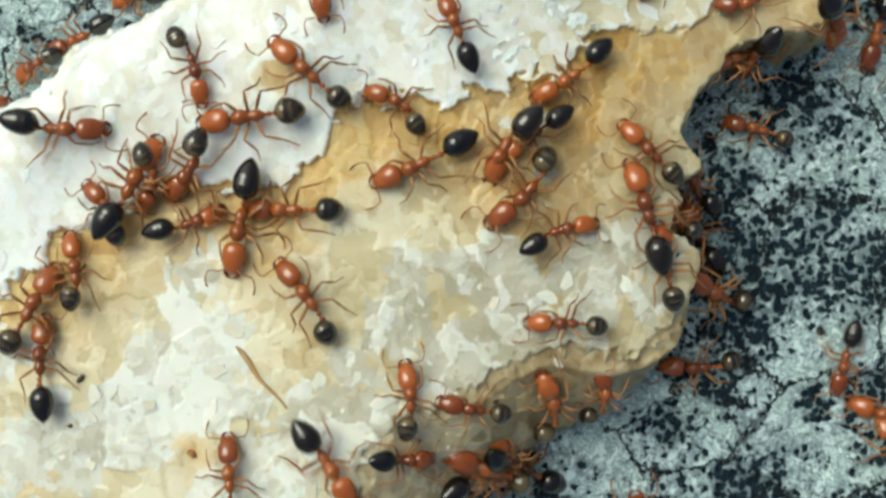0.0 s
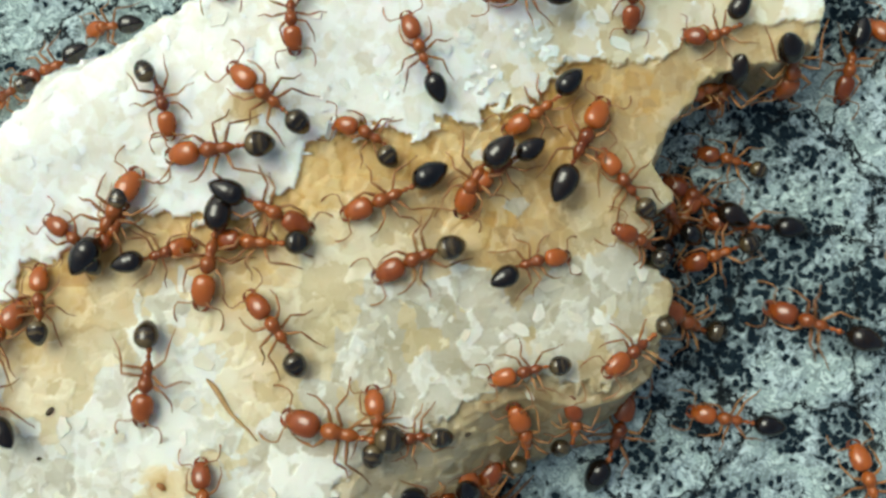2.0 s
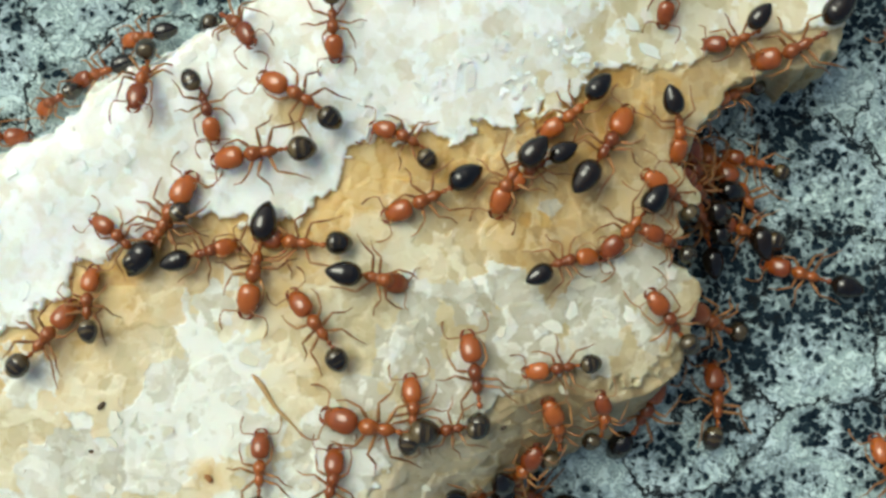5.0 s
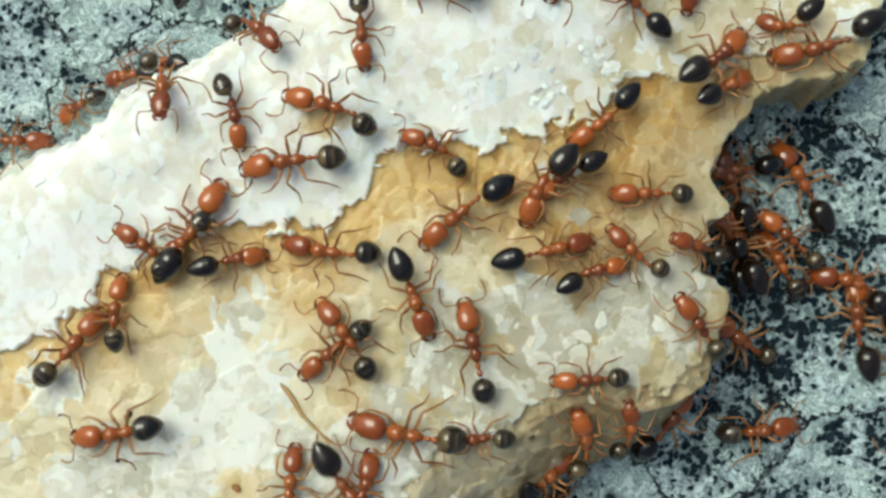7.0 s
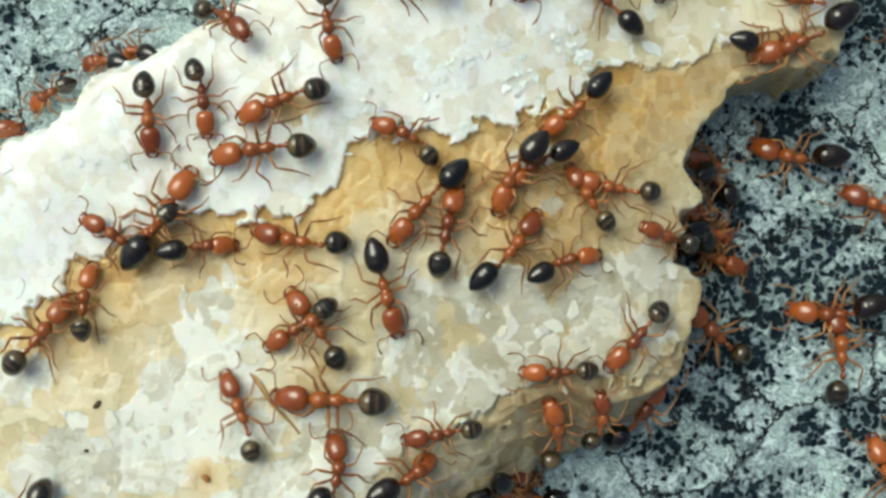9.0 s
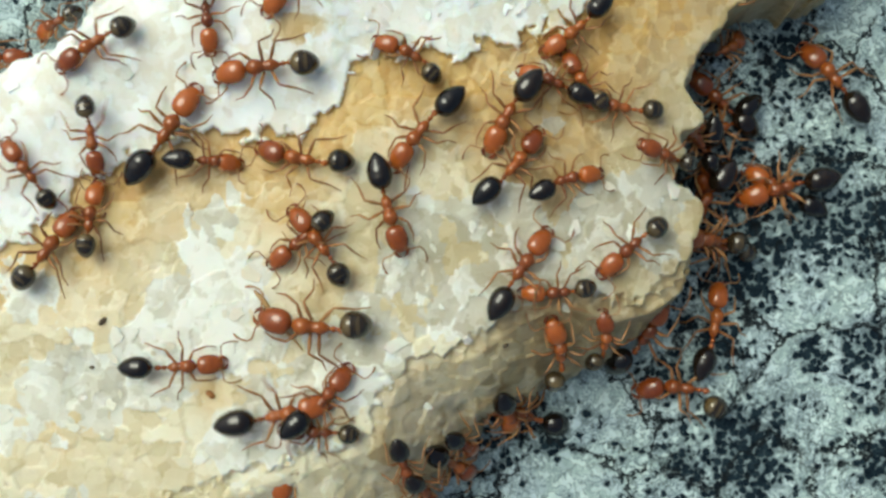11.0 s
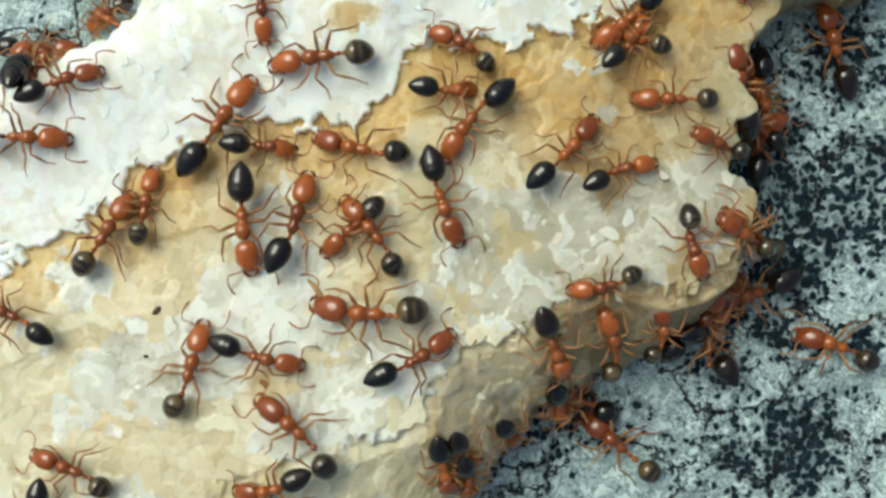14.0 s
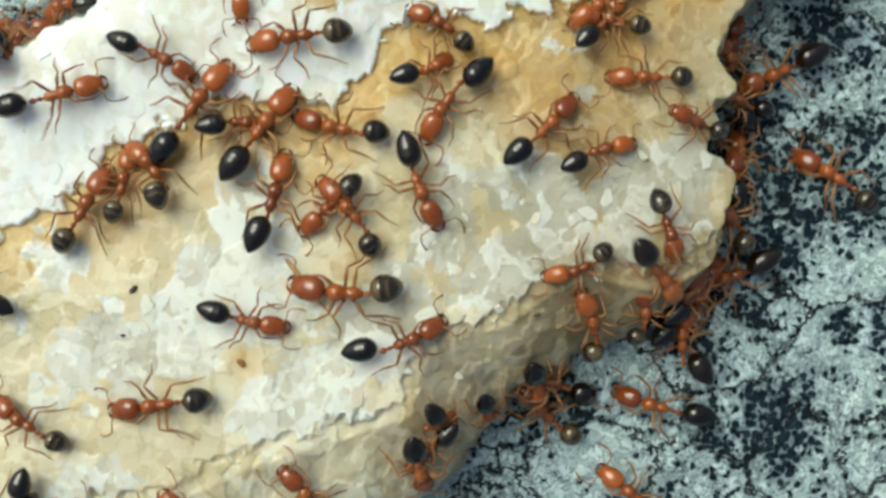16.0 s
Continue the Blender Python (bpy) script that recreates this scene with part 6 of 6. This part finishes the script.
    trek(ant_gg7, (12.5, -3.04, -14.99, 144, -1, 1.07, 1, 0.95), (13.5, -4.13, -9.21, 133, 6, 1.00, -6, 0.73), (14, -6.48, -6.84, 137, 8, 1.00, -8, 1.08), (14.5, -7.17, -6.58, 152, 6, 1.03, -6, 0.87), (15, -8.84, -6.77, 185, 3, 1.08, -3, 1.01), (15.5, -9.73, -6.77, 184, 1, 1.08, -1, 0.91), (16, -9.86, -6.78, 188, 0, 1.08, -0, 0.91))
    trek(ant_gg8, (14.5, -9.87, -11.95, 124, 4, 1.08, -4, 0.90), (15.5, -9.08, -10.31, 121, 9, 1.06, -9, 0.97))
    trek(ant_gg9, (15.5, -11.91, -10.69, 113, 9, 1.08, -9, 0.92))
    trek(ant_hh1, (10.2, -9.78, 11.18, 76, 0, 1.04, -0, 0.75), (11.5, -9.92, 5.21, 66, 0, 0.87, -0, 0.72), (12.5, -10.14, 3.79, 68, 2, 0.72, -2, 0.72), (13, -10.65, 4.23, 114, 8, 0.86, -8, 0.72), (13.5, -12.44, 6.28, 52, -55, 1.08, 60, 1.08), (13.75, -12.93, 6.27, 101, -24, 0.92, 26, 1.08), (14, -13.42, 6.26, 150, 8, 0.77, -8, 1.08), (14.5, -14.26, 6.13, 194, 20, 0.73, -20, 0.72))
    trek(ant_hh2, (12, -18.69, 3.44, 166, -0, 1.08, 0, 1.08), (13, -13.84, 3.58, 113, 44, 1.08, -44, 0.72), (14, -14.51, 3.83, 120, 15, 1.08, -15, 0.72))
    trek(ant_hh3, (12, -22.00, 4.40, 0, 0, 0.95, -0, 0.86), (13, -16.23, 1.85, 0, 0, 1.05, -0, 0.77), (14, -14.57, 1.80, -2, 0, 1.08, -0, 0.81), (15, -14.46, 1.84, -3, -0, 1.08, 0, 0.80), (15.5, -14.02, 2.05, 5, 1, 1.08, -1, 0.93), (16, -12.76, 2.40, 16, 2, 1.08, -2, 1.07))
    trek(ant_hh4, (12, -17.62, 1.82, 11, 3, 1.00, -3, 0.91), (13, -13.69, 3.38, 14, 4, 1.08, -4, 0.75), (13.5, -13.41, 3.51, 16, -10, 1.08, 10, 0.72), (14.5, -12.93, 3.47, 20, -5, 1.06, 5, 0.84), (15, -10.91, 3.58, -9, -7, 1.08, 7, 0.83), (15.5, -9.17, 3.36, -21, -8, 1.08, 8, 0.93), (16, -9.83, 3.58, -28, -7, 1.08, 7, 0.93))
    trek(ant_ii1, (10.4, -3.74, -9.15, 79, -0, 1.08, 0, 1.02), (10.87, -4.90, -6.85, 28, 2, 1.06, -2, 0.92), (11.33, -6.05, -4.54, -23, 4, 1.04, -4, 0.82), (11.8, -7.21, -2.23, -74, 6, 1.02, -6, 0.72), (12.5, -8.09, -0.68, -92, 10, 1.05, -10, 0.90), (13, -7.99, -0.67, -84, 3, 1.08, -3, 0.74), (14.5, -8.06, -0.72, -87, 7, 1.08, -7, 0.80), (15, -7.94, -0.37, -104, 4, 1.08, -4, 0.90), (15.25, -7.43, -0.45, -66, 10, 1.08, -10, 0.92), (15.5, -6.93, -0.52, -28, 16, 1.08, -16, 0.95), (15.75, -6.87, 0.49, 12, 8, 1.08, -8, 0.92), (16, -6.82, 1.50, 53, -1, 1.08, 1, 0.88))
    trek(ant_ii2, (10.3, -4.78, -11.11, 97, 3, 1.08, -3, 1.08), (11.8, -6.31, -3.97, 80, 4, 1.00, -4, 0.74), (12.5, -6.47, -0.72, 71, 7, 1.08, -7, 0.80), (16, -6.46, -0.62, 73, 5, 1.06, -5, 0.79))
    trek(ant_ii3, (10.3, -1.17, 9.62, 1, 0, 0.72, -0, 0.72), (11.6, -1.76, 5.48, 1, -0, 0.72, 0, 0.72), (12.5, -1.84, 3.27, -7, 1, 0.72, -1, 0.72), (16, -1.81, 3.28, 27, 8, 0.72, -8, 0.72))
    trek(ant_ii4, (5, 4.69, 11.59, 129, -1, 1.08, 1, 0.91), (7.5, 4.33, 8.93, 140, -0, 1.08, 0, 0.94))
    trek(ant_ii5, (0.5, 3.28, 8.75, 176, 4, 1.08, -4, 0.88), (3.6, 1.51, 8.74, 186, 5, 1.08, -5, 0.72), (5, -3.03, 14.60, 181, 0, 1.08, -0, 0.82))
    trek(ant_ii6, (5, 3.01, 13.23, -104, -0, 1.08, 0, 1.08), (7.5, 2.32, 10.14, -109, -1, 1.00, 1, 0.72))
    trek(ant_ii7, (0, 5.64, 9.02, -78, 1, 1.08, -1, 0.85), (4, 6.66, 9.15, -100, -1, 1.08, 1, 0.87), (7.5, 6.36, 10.08, -100, 1, 1.08, -1, 0.92))
    trek(ant_ii8, (5, -1.24, 12.15, 141, -3, 1.08, 3, 0.88), (7.5, -1.71, 9.39, 172, 5, 0.92, -5, 0.72))
    trek(ant_ii9, (5.2, -20.07, 2.92, 16, 10, 1.08, -10, 1.08), (7.5, -13.62, 3.38, 59, -6, 0.81, 6, 0.72), (10, -14.23, 3.92, 82, 33, 0.97, -33, 0.72))
    trek(ant_ii10, (5, -15.79, 5.30, -3, 3, 1.08, -3, 0.88), (7.5, -15.86, 5.37, -1, 1, 1.08, -1, 0.84))
    trek(ant_ll1, (0, 7.68, 2.60, 124, -11, 0.76, 11, 0.72), (5, 7.98, 2.55, 134, -6, 0.83, 6, 0.77), (9, 7.61, 2.51, 130, 8, 0.92, -8, 0.79), (16, 8.01, 2.79, 159, -9, 1.08, 9, 1.08))
    trek(ant_ll3, (6.3, 17.22, -2.30, 99, 1, 1.05, -1, 0.89), (7.5, 9.81, 1.39, 91, -12, 1.06, 12, 1.08), (8, 10.14, 2.52, 91, 5, 1.08, -5, 0.75), (8.25, 9.80, 1.73, 54, 5, 1.08, -5, 0.88), (8.5, 9.46, 0.94, 16, 6, 1.08, -6, 1.00), (8.67, 10.54, 0.36, 71, -0, 1.06, 0, 0.92), (8.83, 11.62, -0.21, 126, -7, 1.05, 7, 0.84), (9, 12.69, -0.79, 182, -13, 1.03, 13, 0.76), (9.5, 10.38, 2.87, 164, 7, 1.08, -7, 1.08), (10, 8.66, 3.67, 157, -11, 0.92, 11, 1.08), (11.5, 13.80, -0.08, 208, 9, 1.03, -9, 0.78), (12.3, 18.52, -0.13, 203, 4, 0.91, -4, 0.78))
    trek(ant_ll5, (9, 15.74, 8.03, 148, -6, 1.08, 6, 0.98), (9.5, 14.85, 6.30, 157, -4, 1.06, 4, 0.90), (10, 10.13, 5.33, 147, 5, 1.08, -5, 1.07), (11.4, 10.80, -0.76, 150, -4, 0.87, 4, 0.98), (11.95, 8.59, -2.24, 87, 7, 0.96, -7, 0.86), (12.5, 6.34, -3.71, 24, 18, 1.04, -18, 0.74), (16, 6.58, -4.25, 50, 9, 1.08, -9, 0.72))
    trek(ant_ll6, (2, 18.22, -2.18, 160, -2, 1.08, 2, 0.93), (2.5, 14.66, -1.68, 171, -1, 1.08, 1, 1.07), (3, 10.67, 0.89, 152, 1, 1.08, -1, 0.92), (3.5, 8.51, 3.11, 105, 9, 0.95, -9, 0.72), (5, 8.56, 3.74, 88, 19, 1.08, -19, 0.80), (5.75, 9.67, 2.66, 125, 5, 1.08, -5, 0.85), (6.5, 11.25, 1.74, 162, -9, 1.08, 9, 0.90), (7.2, 16.88, 1.63, 180, 0, 1.08, -0, 0.77))
    trek(ant_ll7, (0, 12.87, -3.19, -101, -0, 1.08, 0, 0.81), (0.4, 15.62, -3.25, -154, 5, 0.99, -5, 0.87), (1.2, 19.91, -3.39, -153, 6, 0.97, -6, 0.86))


motions()
